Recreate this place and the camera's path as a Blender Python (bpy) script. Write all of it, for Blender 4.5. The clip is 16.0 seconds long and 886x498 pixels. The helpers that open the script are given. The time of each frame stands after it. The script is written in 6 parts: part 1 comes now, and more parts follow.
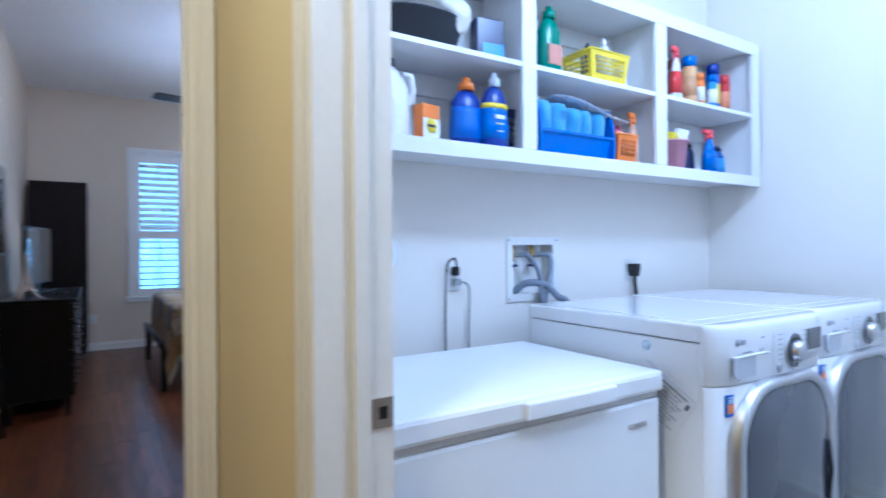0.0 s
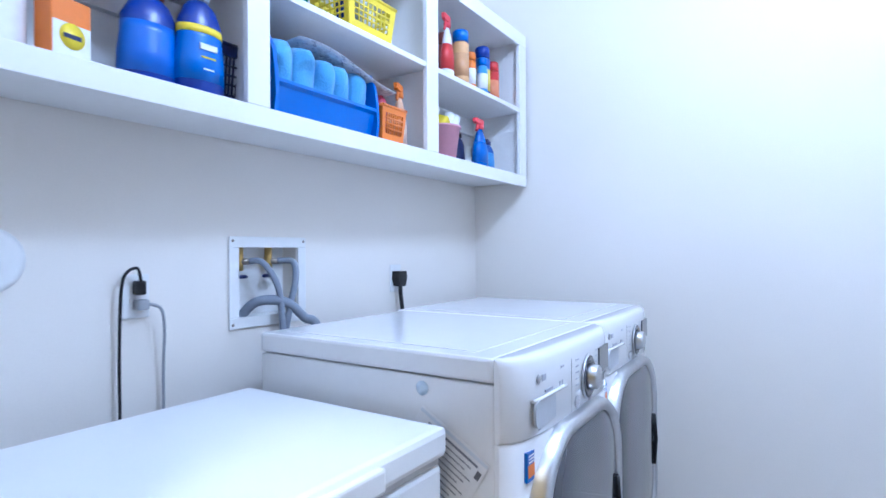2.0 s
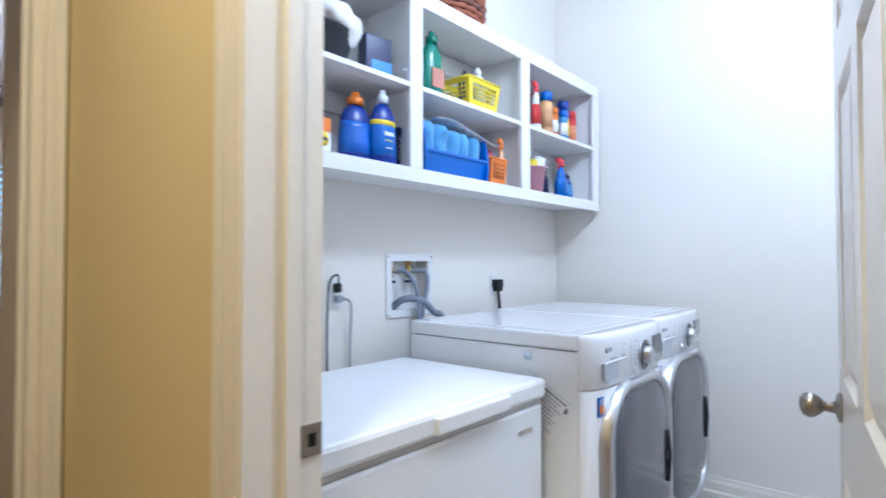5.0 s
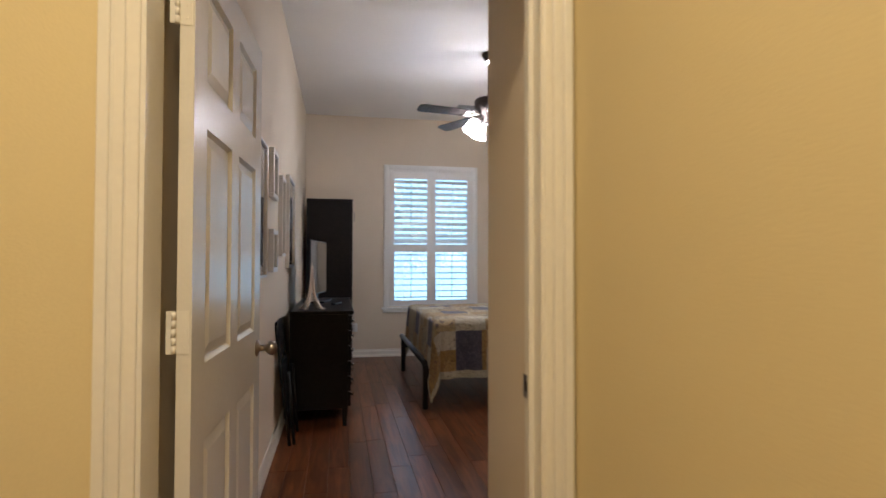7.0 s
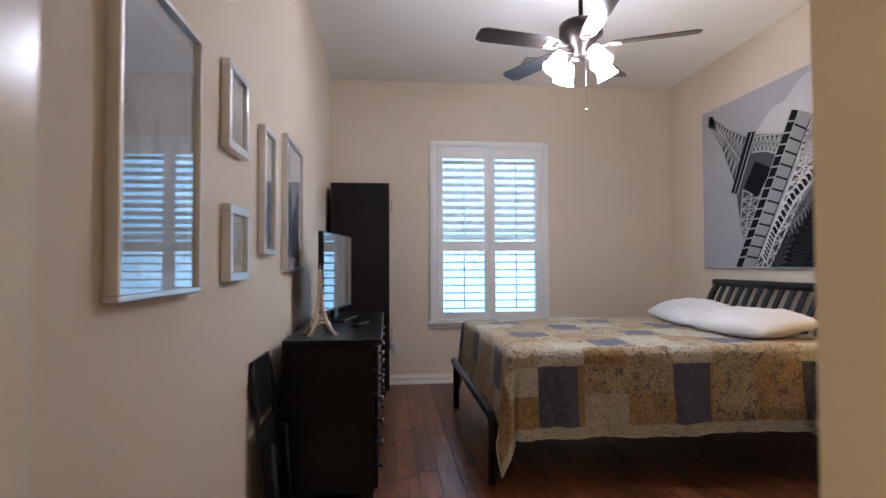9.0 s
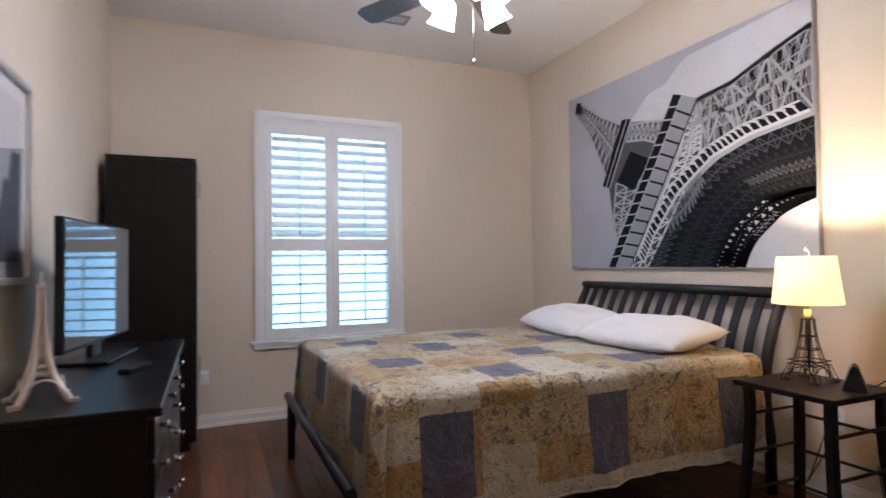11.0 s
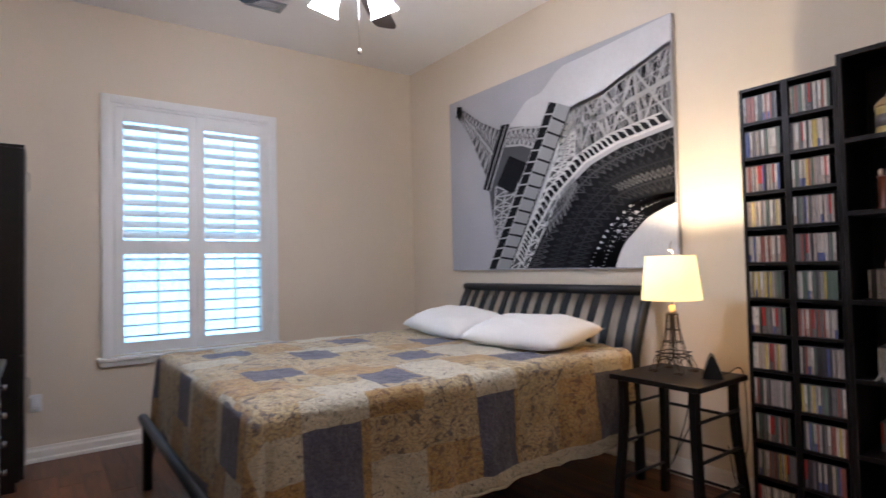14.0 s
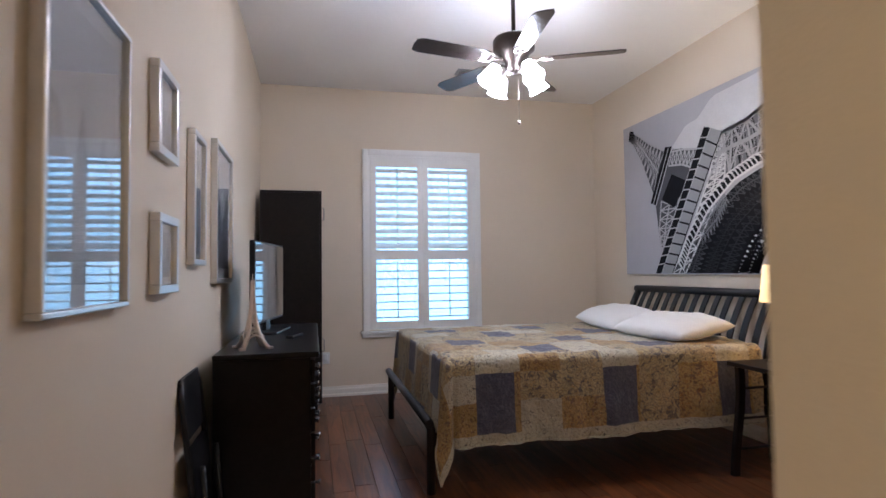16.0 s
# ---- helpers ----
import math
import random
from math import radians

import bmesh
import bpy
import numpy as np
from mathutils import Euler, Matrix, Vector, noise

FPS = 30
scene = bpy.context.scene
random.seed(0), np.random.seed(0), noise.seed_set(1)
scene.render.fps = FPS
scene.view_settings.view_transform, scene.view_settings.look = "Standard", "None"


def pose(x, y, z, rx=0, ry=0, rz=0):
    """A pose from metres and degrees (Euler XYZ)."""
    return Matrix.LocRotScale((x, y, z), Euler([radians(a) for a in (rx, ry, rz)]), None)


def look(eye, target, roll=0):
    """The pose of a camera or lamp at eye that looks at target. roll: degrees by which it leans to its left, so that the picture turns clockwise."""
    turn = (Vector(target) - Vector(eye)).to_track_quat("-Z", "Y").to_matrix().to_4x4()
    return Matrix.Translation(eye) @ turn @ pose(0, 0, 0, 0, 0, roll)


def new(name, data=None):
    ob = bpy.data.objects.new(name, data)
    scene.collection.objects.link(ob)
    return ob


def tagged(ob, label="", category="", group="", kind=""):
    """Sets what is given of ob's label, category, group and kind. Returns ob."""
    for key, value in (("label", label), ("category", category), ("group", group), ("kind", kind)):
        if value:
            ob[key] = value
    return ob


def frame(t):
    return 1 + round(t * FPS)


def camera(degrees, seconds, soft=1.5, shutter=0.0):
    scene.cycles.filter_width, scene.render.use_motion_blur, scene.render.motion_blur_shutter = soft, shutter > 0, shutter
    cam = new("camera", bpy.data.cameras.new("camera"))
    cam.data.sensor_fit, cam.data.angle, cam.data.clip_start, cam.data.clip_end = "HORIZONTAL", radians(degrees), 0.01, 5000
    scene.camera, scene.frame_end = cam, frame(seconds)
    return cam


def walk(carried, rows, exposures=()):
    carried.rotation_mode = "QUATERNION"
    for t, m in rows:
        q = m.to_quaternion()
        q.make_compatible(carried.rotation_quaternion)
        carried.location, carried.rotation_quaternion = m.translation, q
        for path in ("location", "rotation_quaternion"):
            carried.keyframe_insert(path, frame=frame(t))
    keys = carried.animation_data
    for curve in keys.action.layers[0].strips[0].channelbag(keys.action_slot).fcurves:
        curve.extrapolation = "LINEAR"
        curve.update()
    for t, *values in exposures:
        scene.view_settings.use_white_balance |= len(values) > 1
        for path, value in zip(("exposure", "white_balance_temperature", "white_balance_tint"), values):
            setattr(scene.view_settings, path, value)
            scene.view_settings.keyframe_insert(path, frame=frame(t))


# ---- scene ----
cam = camera(77.7, 16.0, shutter=0.5)
PATH = [
    (0, (0.529, 0.397, 1.245), (1.602, 2.085, 1.24), -0.4),
    (0.5, (0.647, 0.538, 1.245), (1.992, 2.017, 1.24), -0.0),
    (0.6, (0.662, 0.539, 1.248), (2.042, 1.987, 1.246), -0.1),
    (1, (0.79, 0.625, 1.236), (2.298, 1.938, 1.242), -0.2),
    (1.5, (0.904, 0.705, 1.232), (2.522, 1.881, 1.239), -0.2),
    (2, (1.011, 0.82, 1.24), (2.686, 1.913, 1.248), -0.3),
    (2.5, (1.101, 0.852, 1.261), (2.788, 1.926, 1.274), -0.4),
    (3, (1.097, 0.834, 1.267), (2.785, 1.907, 1.29), -0.5),
    (3.2, (1.046, 0.805, 1.258), (2.735, 1.877, 1.286), -0.5),
    (5.3, (0.287, 0.496, 1.245), (1.695, 1.915, 1.307), 0.2),
    (5.5, (0.247, 0.486, 1.239), (1.531, 2.017, 1.309), 0.1),
    (6, (0.275, 0.524, 1.249), (1.159, 2.317, 1.308), 0.0),
    (6.5, (0.297, 0.724, 1.258), (0.832, 2.651, 1.307), -0.1),
    (7, (0.309, 1.115, 1.26), (0.681, 3.08, 1.305), 0.1),
    (7.3, (0.337, 1.397, 1.259), (0.625, 3.375, 1.304), 0.1),
    (7.7, (0.362, 1.744, 1.256), (0.557, 3.734, 1.301), 0.0),
    (8, (0.377, 1.983, 1.253), (0.55, 3.975, 1.304), -0.1),
    (10.3, (0.528, 3.396, 1.245), (1.012, 5.336, 1.301), -0.6),
    (11, (0.537, 3.706, 1.259), (1.327, 5.543, 1.313), -0.8),
    (11.5, (0.58, 3.861, 1.264), (1.546, 5.612, 1.316), -1.1),
    (12, (0.592, 3.882, 1.271), (1.689, 5.554, 1.316), -1.3),
    (12.5, (0.599, 3.877, 1.266), (1.809, 5.469, 1.316), -1.4),
    (13, (0.613, 3.865, 1.268), (1.889, 5.403, 1.317), -1.5),
    (13.5, (0.588, 3.87, 1.261), (1.885, 5.392, 1.312), -1.5),
    (14, (0.548, 3.837, 1.242), (1.729, 5.45, 1.306), -1.3),
    (14.5, (0.498, 3.692, 1.252), (1.441, 5.455, 1.315), -1.2),
    (15, (0.473, 3.421, 1.251), (1.23, 5.271, 1.324), -0.8),
    (15.5, (0.44, 3.07, 1.259), (0.967, 4.998, 1.338), -0.6),
    (16, (0.401, 2.694, 1.252), (0.858, 4.639, 1.335), -0.7),
]
EXPOSURES = [(0.0, 0.0, 4550, 11), (1.5, 0.0, 4750, 12), (3.2, 0.0, 5100, 18), (5.3, 0.0, 5450, 11), (6.5, 0.05, 6050, 13), (7.5, 0.15, 6300, 15), (8.2, 0.25, 6100, 15), (10.3, 0.5, 5800, 17), (13.5, 0.5, 5800, 16), (16.0, 0.4, 5700, 16)]
walk(cam, [(t, look(eye, target, roll)) for t, eye, target, roll in PATH], EXPOSURES)

# ---- world, lights, exposure ----
world = bpy.data.worlds.new("sky")
scene.world = world
world.use_nodes = True
wn = world.node_tree
sky = wn.nodes.new("ShaderNodeTexSky")
sky.sky_type, sky.sun_disc = "NISHITA", False
sky.sun_elevation, sky.sun_rotation = radians(55), radians(200)
wn.nodes["Background"].inputs["Strength"].default_value = 0.085
wn.links.new(sky.outputs[0], wn.nodes["Background"].inputs["Color"])


def lamp(name, kind, m, energy, colour, size=0.1, size_y=None, angle=0.5):
    d = bpy.data.lights.new(name, kind)
    d.energy, d.color = energy, colour
    if kind == "AREA":
        d.shape, d.size = "RECTANGLE", size
        d.size_y = size_y or size
    elif kind == "SUN":
        d.angle = radians(angle)
    else:
        d.shadow_soft_size = size
    ob = new(name, d)
    ob.matrix_world = m
    return ob


lamp("sun", "SUN", look((0, 0, 20), (4, 8, 0)), 2.5, (1, 0.96, 0.9))
lamp("laundry_ceiling_lamp", "POINT", pose(2.2, 0.6, 2.82), 80, (0.765, 0.87, 1.0), 0.13)
lamp("hall_ceiling_lamp", "AREA", pose(0.15, 0.9, 2.99), 40, (1.0, 0.84, 0.55), 0.22, 0.22)
lamp("table_lamp_bulb", "POINT", pose(3.135, 5.415, 1.195), 36, (1.0, 0.80, 0.50), 0.03)
# added area lamp just outside the glass, boosting the sky's daylight
lamp("window_daylight_fill", "AREA", pose(1.53, 8.62, 1.58, -90, 0, 0), 12, (0.37, 0.70, 1.0), 1.1, 1.75)


# ---- materials ----
def material(name, colour, rough=0.5, metal=0.0, vary=0.08, scale=6.0, grain=60.0, bump=0.05, glow=None, coat=0.0, spread=0.0, sheen=0.0, spec=0.5):
    m = bpy.data.materials.new(name)
    m.use_nodes = True
    nt = m.node_tree
    b = nt.nodes["Principled BSDF"]
    b.inputs["Roughness"].default_value = rough
    b.inputs["Specular IOR Level"].default_value = spec
    b.inputs["Metallic"].default_value = metal
    b.inputs["Coat Weight"].default_value = coat
    b.inputs["Sheen Weight"].default_value = sheen
    co = nt.nodes.new("ShaderNodeTexCoord")
    n1, n2 = nt.nodes.new("ShaderNodeTexNoise"), nt.nodes.new("ShaderNodeTexNoise")
    n1.inputs["Scale"].default_value, n2.inputs["Scale"].default_value = scale, grain
    n1.inputs["Detail"].default_value = 4
    nt.links.new(co.outputs["Object"], n1.inputs["Vector"])
    nt.links.new(co.outputs["Object"], n2.inputs["Vector"])
    add = nt.nodes.new("ShaderNodeMath")
    add.operation = "ADD"
    nt.links.new(n1.outputs["Fac"], add.inputs[0])
    nt.links.new(n2.outputs["Fac"], add.inputs[1])
    rng = nt.nodes.new("ShaderNodeMapRange")
    rng.inputs["From Min"].default_value, rng.inputs["From Max"].default_value = 0.6, 1.4
    rng.inputs["To Min"].default_value, rng.inputs["To Max"].default_value = 1 - vary, 1 + vary
    nt.links.new(add.outputs[0], rng.inputs["Value"])
    hsv = nt.nodes.new("ShaderNodeHueSaturation")
    hsv.inputs["Color"].default_value = (*colour, 1)
    nt.links.new(rng.outputs[0], hsv.inputs["Value"])
    if spread:
        info = nt.nodes.new("ShaderNodeObjectInfo")
        r2 = nt.nodes.new("ShaderNodeMapRange")
        r2.inputs["To Min"].default_value, r2.inputs["To Max"].default_value = 1 - spread, 1 + spread
        nt.links.new(info.outputs["Random"], r2.inputs["Value"])
        mul = nt.nodes.new("ShaderNodeMath")
        mul.operation = "MULTIPLY"
        nt.links.new(rng.outputs[0], mul.inputs[0])
        nt.links.new(r2.outputs[0], mul.inputs[1])
        nt.links.new(mul.outputs[0], hsv.inputs["Value"])
    nt.links.new(hsv.outputs[0], b.inputs["Base Color"])
    if bump:
        bm_ = nt.nodes.new("ShaderNodeBump")
        bm_.inputs["Strength"].default_value, bm_.inputs["Distance"].default_value = bump, 0.004
        nt.links.new(n2.outputs["Fac"], bm_.inputs["Height"])
        nt.links.new(bm_.outputs[0], b.inputs["Normal"])
    if glow:
        b.inputs["Emission Color"].default_value = (*glow[0], 1)
        b.inputs["Emission Strength"].default_value = glow[1]
    return m


def wood(name, dark, light, rough=0.3, spread=0.25, along=1, spec=0.5):
    m = material(name, dark, rough, vary=0.12, grain=40, bump=0.08, spread=spread, spec=spec)
    nt = m.node_tree
    b = nt.nodes["Principled BSDF"]
    co = nt.nodes.new("ShaderNodeTexCoord")
    mp = nt.nodes.new("ShaderNodeMapping")
    sc = [14, 14, 14]
    sc[along] = 1.2
    mp.inputs["Scale"].default_value = sc
    info = nt.nodes.new("ShaderNodeObjectInfo")
    va = nt.nodes.new("ShaderNodeVectorMath")
    va.operation = "ADD"
    sca = nt.nodes.new("ShaderNodeMath")
    sca.operation = "MULTIPLY"
    sca.inputs[1].default_value = 40
    nt.links.new(info.outputs["Random"], sca.inputs[0])
    nt.links.new(co.outputs["Object"], va.inputs[0])
    nt.links.new(sca.outputs[0], va.inputs[1])
    nt.links.new(va.outputs[0], mp.inputs["Vector"])
    n = nt.nodes.new("ShaderNodeTexNoise")
    n.inputs["Scale"].default_value, n.inputs["Detail"].default_value, n.inputs["Distortion"].default_value = 1.5, 6, 1.2
    nt.links.new(mp.outputs[0], n.inputs["Vector"])
    ramp = nt.nodes.new("ShaderNodeValToRGB")
    ramp.color_ramp.elements[0].color, ramp.color_ramp.elements[1].color = (*dark, 1), (*light, 1)
    ramp.color_ramp.elements[0].position, ramp.color_ramp.elements[1].position = 0.35, 0.7
    nt.links.new(n.outputs["Fac"], ramp.inputs[0])
    hsv = [x for x in nt.nodes if x.type == "HUE_SAT"][0]
    nt.links.new(ramp.outputs[0], hsv.inputs["Color"])
    return m


def fabric(name, ground, motif, scale=14.0, cover=0.55, weave=140.0, accent=None, rings=0.0):
    """Printed cotton: motif blotches, small ringed flowers and flecks on a ground colour, with a puckered, stitched relief."""
    m = material(name, ground, 0.9, vary=0.16, scale=9, grain=weave, bump=0.0, sheen=0.2)
    nt = m.node_tree

    def node(kind, **values):
        n = nt.nodes.new(kind)
        for k, v in values.items():
            n.inputs[k].default_value = v
        return n

    def ramp(source, lo, hi, c0, c1):
        r = nt.nodes.new("ShaderNodeValToRGB")
        r.color_ramp.elements[0].color, r.color_ramp.elements[1].color = (*c0, 1), (*c1, 1)
        r.color_ramp.elements[0].position, r.color_ramp.elements[1].position = lo, hi
        nt.links.new(source, r.inputs[0])
        return r.outputs[0]
    co = nt.nodes.new("ShaderNodeTexCoord")
    n = node("ShaderNodeTexNoise", Scale=scale, Detail=3, Distortion=1.6)
    nt.links.new(co.outputs["Object"], n.inputs["Vector"])
    colour = ramp(n.outputs["Fac"], cover, cover + 0.05, ground, motif)
    if accent:
        for sc, lo, c in ((scale * 2.6, 0.60, accent), (scale * 3.1, 0.63, motif)):
            f = node("ShaderNodeTexNoise", Scale=sc, Detail=2, Distortion=2.2)
            nt.links.new(co.outputs["Object"], f.inputs["Vector"])
            mx = nt.nodes.new("ShaderNodeMix")
            mx.data_type = "RGBA"
            nt.links.new(ramp(f.outputs["Fac"], lo - 0.04, lo, (0, 0, 0), (0.8, 0.8, 0.8)), mx.inputs[0])
            nt.links.new(colour, mx.inputs[6])
            mx.inputs[7].default_value = (*c, 1)
            colour = mx.outputs[2]
    if rings:
        v = node("ShaderNodeTexVoronoi", Scale=rings, Randomness=0.75)
        nt.links.new(co.outputs["Object"], v.inputs["Vector"])
        w = node("ShaderNodeMath")
        w.operation = "SINE"
        k = node("ShaderNodeMath")
        k.operation = "MULTIPLY"
        k.inputs[1].default_value = 26.0
        nt.links.new(v.outputs["Distance"], k.inputs[0])
        nt.links.new(k.outputs[0], w.inputs[0])
        mx = nt.nodes.new("ShaderNodeMix")
        mx.data_type = "RGBA"
        nt.links.new(ramp(w.outputs[0], 0.45, 0.75, (0, 0, 0), (0.5, 0.5, 0.5)), mx.inputs[0])
        nt.links.new(colour, mx.inputs[6])
        mx.inputs[7].default_value = (*motif, 1)
        colour = mx.outputs[2]
    hsv = [x for x in nt.nodes if x.type == "HUE_SAT"][0]
    nt.links.new(colour, hsv.inputs["Color"])
    pk = node("ShaderNodeTexNoise", Scale=42.0, Detail=3, Distortion=0.6)
    nt.links.new(co.outputs["Object"], pk.inputs["Vector"])
    bp = node("ShaderNodeBump", Strength=0.85, Distance=0.012)
    nt.links.new(pk.outputs["Fac"], bp.inputs["Height"])
    nt.links.new(bp.outputs[0], nt.nodes["Principled BSDF"].inputs["Normal"])
    return m


CREAM = material("cream_wall_paint", (0.73, 0.625, 0.49), 0.7, vary=0.03, scale=1.5, grain=180, bump=0.12)
YELLOW = material("yellow_wall_paint", (0.70, 0.585, 0.335), 0.7, vary=0.03, scale=1.5, grain=180, bump=0.12)
PALE = material("pale_laundry_paint", (0.82, 0.775, 0.715), 0.65, vary=0.02, scale=1.5, grain=180, bump=0.1)
CEIL = material("ceiling_paint", (0.86, 0.84, 0.82), 0.9, vary=0.03, scale=2, grain=120, bump=0.25)
TRIM = material("gloss_white_trim", (0.80, 0.76, 0.68), 0.28, vary=0.03, bump=0.02)
SHUT = material("shutter_white", (0.84, 0.83, 0.80), 0.35, vary=0.02, bump=0.02)
DOORP = material("door_paint", (0.76, 0.72, 0.64), 0.23, vary=0.03, grain=90, bump=0.06)
CAB = material("cabinet_white", (0.82, 0.81, 0.80), 0.35, vary=0.02, bump=0.03)
ENAMEL = material("white_enamel", (0.84, 0.84, 0.85), 0.22, vary=0.015, bump=0.0, coat=0.4)
FREEZER = material("freezer_enamel", (0.83, 0.84, 0.85), 0.33, vary=0.02, grain=220, bump=0.06)
BLACKW = wood("black_brown_wood", (0.008, 0.006, 0.006), (0.012, 0.009, 0.008), 0.38, spread=0.1, spec=0.22)
DRESS = wood("black_dresser_wood", (0.006, 0.006, 0.007), (0.010, 0.009, 0.010), 0.3, spread=0.1, spec=0.2)
BLACKM = material("black_powder_metal", (0.012, 0.012, 0.014), 0.42, 0.2, vary=0.1, bump=0.06)
BRONZE = material("dark_bronze", (0.05, 0.038, 0.032), 0.35, 0.8, vary=0.15)
CHROME = material("chrome", (0.75, 0.75, 0.77), 0.12, 1.0, vary=0.04)
SATIN = material("satin_chrome", (0.62, 0.63, 0.66), 0.3, 1.0, vary=0.04)
NICKEL = material("aged_nickel", (0.36, 0.32, 0.28), 0.28, 1.0, vary=0.1)
SILVER = material("silver_frame", (0.72, 0.70, 0.68), 0.32, 0.85, vary=0.05, grain=150)
BRASS = material("brass", (0.62, 0.42, 0.14), 0.3, 1.0, vary=0.1)
GREYP = material("grey_plastic", (0.30, 0.31, 0.33), 0.45, vary=0.05)
DARKGLASS = material("smoked_door_glass", (0.06, 0.063, 0.08), 0.16, vary=0.05, bump=0, coat=0.6)
BLACKP = material("black_plastic", (0.010, 0.010, 0.012), 0.4, vary=0.1, spec=0.3)
SCREEN = material("tv_screen", (0.004, 0.004, 0.006), 0.06, vary=0.05, bump=0, coat=0.5)
WHITEP = material("white_plastic", (0.80, 0.80, 0.79), 0.35, vary=0.02)
PILLOW = material("white_pillowcase", (0.80, 0.77, 0.73), 0.85, vary=0.04, scale=5, grain=120, bump=0.2, sheen=0.2)
SHEET = material("turquoise_sheet", (0.06, 0.26, 0.38), 0.85, vary=0.08, bump=0.2)
Q_CREAM = fabric("quilt_cream_floral", (0.50, 0.40, 0.23), (0.13, 0.11, 0.105), 20, 0.56, accent=(0.44, 0.29, 0.12), rings=16)
Q_TAN = fabric("quilt_tan_print", (0.37, 0.235, 0.09), (0.20, 0.115, 0.06), 26, 0.53, accent=(0.50, 0.36, 0.17))
Q_LIGHT = fabric("quilt_pale_dots", (0.54, 0.50, 0.39), (0.10, 0.09, 0.10), 38, 0.61, accent=(0.46, 0.38, 0.24))
Q_BLUE = fabric("quilt_slate_blue", (0.070, 0.072, 0.118), (0.125, 0.126, 0.175), 40, 0.52, accent=(0.05, 0.045, 0.07), rings=26)
Q_GOLD = fabric("quilt_gold_print", (0.46, 0.32, 0.13), (0.20, 0.13, 0.09), 22, 0.56, accent=(0.30, 0.12, 0.045), rings=13)
FLOORW = wood("dark_cherry_planks", (0.075, 0.024, 0.010), (0.20, 0.068, 0.024), 0.3, spread=0.3, spec=0.35)
JOINT = material("plank_joint", (0.012, 0.006, 0.004), 0.7)
TILE = material("laundry_vinyl", (0.45, 0.42, 0.38), 0.5, vary=0.08)
LAWN = material("lawn", (0.05, 0.11, 0.03), 0.9, vary=0.4, scale=3, grain=40, bump=0.6)
LEAF = material("leaves", (0.05, 0.12, 0.03), 0.6, vary=0.3, spread=0.3)
BARK = material("bark", (0.12, 0.09, 0.06), 0.9, vary=0.3)
SHADE = material("linen_lamp_shade", (0.85, 0.72, 0.45), 0.8, vary=0.03, grain=160, bump=0.1, glow=((1.0, 0.68, 0.27), 1.2))
OPAL = material("lit_opal_glass", (0.9, 0.9, 0.9), 0.3, vary=0.0, bump=0, glow=((0.93, 0.94, 1.0), 62.0))
BLADE = wood("dark_fan_blade", (0.016, 0.012, 0.011), (0.04, 0.03, 0.026), 0.22, spread=0.1, along=0)
LIT = material("lit_diffuser", (0.9, 0.9, 0.9), 0.5, bump=0, glow=((0.9, 0.95, 1.0), 3.0))
GLASS = material("clear_glass", (1, 1, 1), 0.02, vary=0, bump=0)
GLASS.node_tree.nodes["Principled BSDF"].inputs["Transmission Weight"].default_value = 1.0
_c = {}


def plain(r, g, b, rough=0.4, metal=0.0, spec=0.5):
    k = (r, g, b, rough, metal, spec)
    if k not in _c:
        _c[k] = material("coloured_%d" % len(_c), (r, g, b), rough, metal, vary=0.06, bump=0.03, spec=spec)
    return _c[k]


# ---- mesh helpers ----
def box(bm, x0, y0, z0, x1, y1, z1, bevel=0.0):
    r = bmesh.ops.create_cube(bm, size=1, matrix=Matrix.LocRotScale(((x0 + x1) / 2, (y0 + y1) / 2, (z0 + z1) / 2), None, (abs(x1 - x0), abs(y1 - y0), abs(z1 - z0))))
    if bevel:
        es = {e for v in r["verts"] for e in v.link_edges}
        bmesh.ops.bevel(bm, geom=list(es), offset=bevel, segments=2, affect="EDGES", profile=0.5)
    return bm


def boxed(*a, bevel=0.0):
    return box(bmesh.new(), *a, bevel=bevel)


def tube(bm, pts, r, n=8, cap=True):
    """A round bar through the points; r one radius or one for each point."""
    pts = [Vector(p) for p in pts]
    rs = r if isinstance(r, (list, tuple)) else [r] * len(pts)
    rings = []
    side = None
    for i, p in enumerate(pts):
        d = (pts[min(i + 1, len(pts) - 1)] - pts[max(i - 1, 0)]).normalized()
        if side is None:
            side = d.orthogonal().normalized()
        side = (side - d * side.dot(d)).normalized()
        up = d.cross(side)
        rings.append([bm.verts.new(p + rs[i] * (math.cos(2 * math.pi * k / n) * side + math.sin(2 * math.pi * k / n) * up)) for k in range(n)])
    for a, b in zip(rings, rings[1:]):
        for k in range(n):
            bm.faces.new((a[k], a[(k + 1) % n], b[(k + 1) % n], b[k])).smooth = True
    if cap:
        bm.faces.new(rings[0][::-1])
        bm.faces.new(rings[-1])
    return bm


def tubed(pts, r, n=8, cap=True):
    return tube(bmesh.new(), pts, r, n, cap)


def eased(pts, n=6):
    """More points on a smooth curve through the given ones."""
    p = [Vector(q) for q in pts]
    out = []
    for k in range(len(p) - 1):
        a, b, c, d = p[max(k - 1, 0)], p[k], p[k + 1], p[min(k + 2, len(p) - 1)]
        for i in range(n):
            f = i / n
            out.append(0.5 * (2 * b + (c - a) * f + (2 * a - 5 * b + 4 * c - d) * f * f + (3 * b - 3 * c + d - a) * f ** 3))
    return out + [p[-1]]


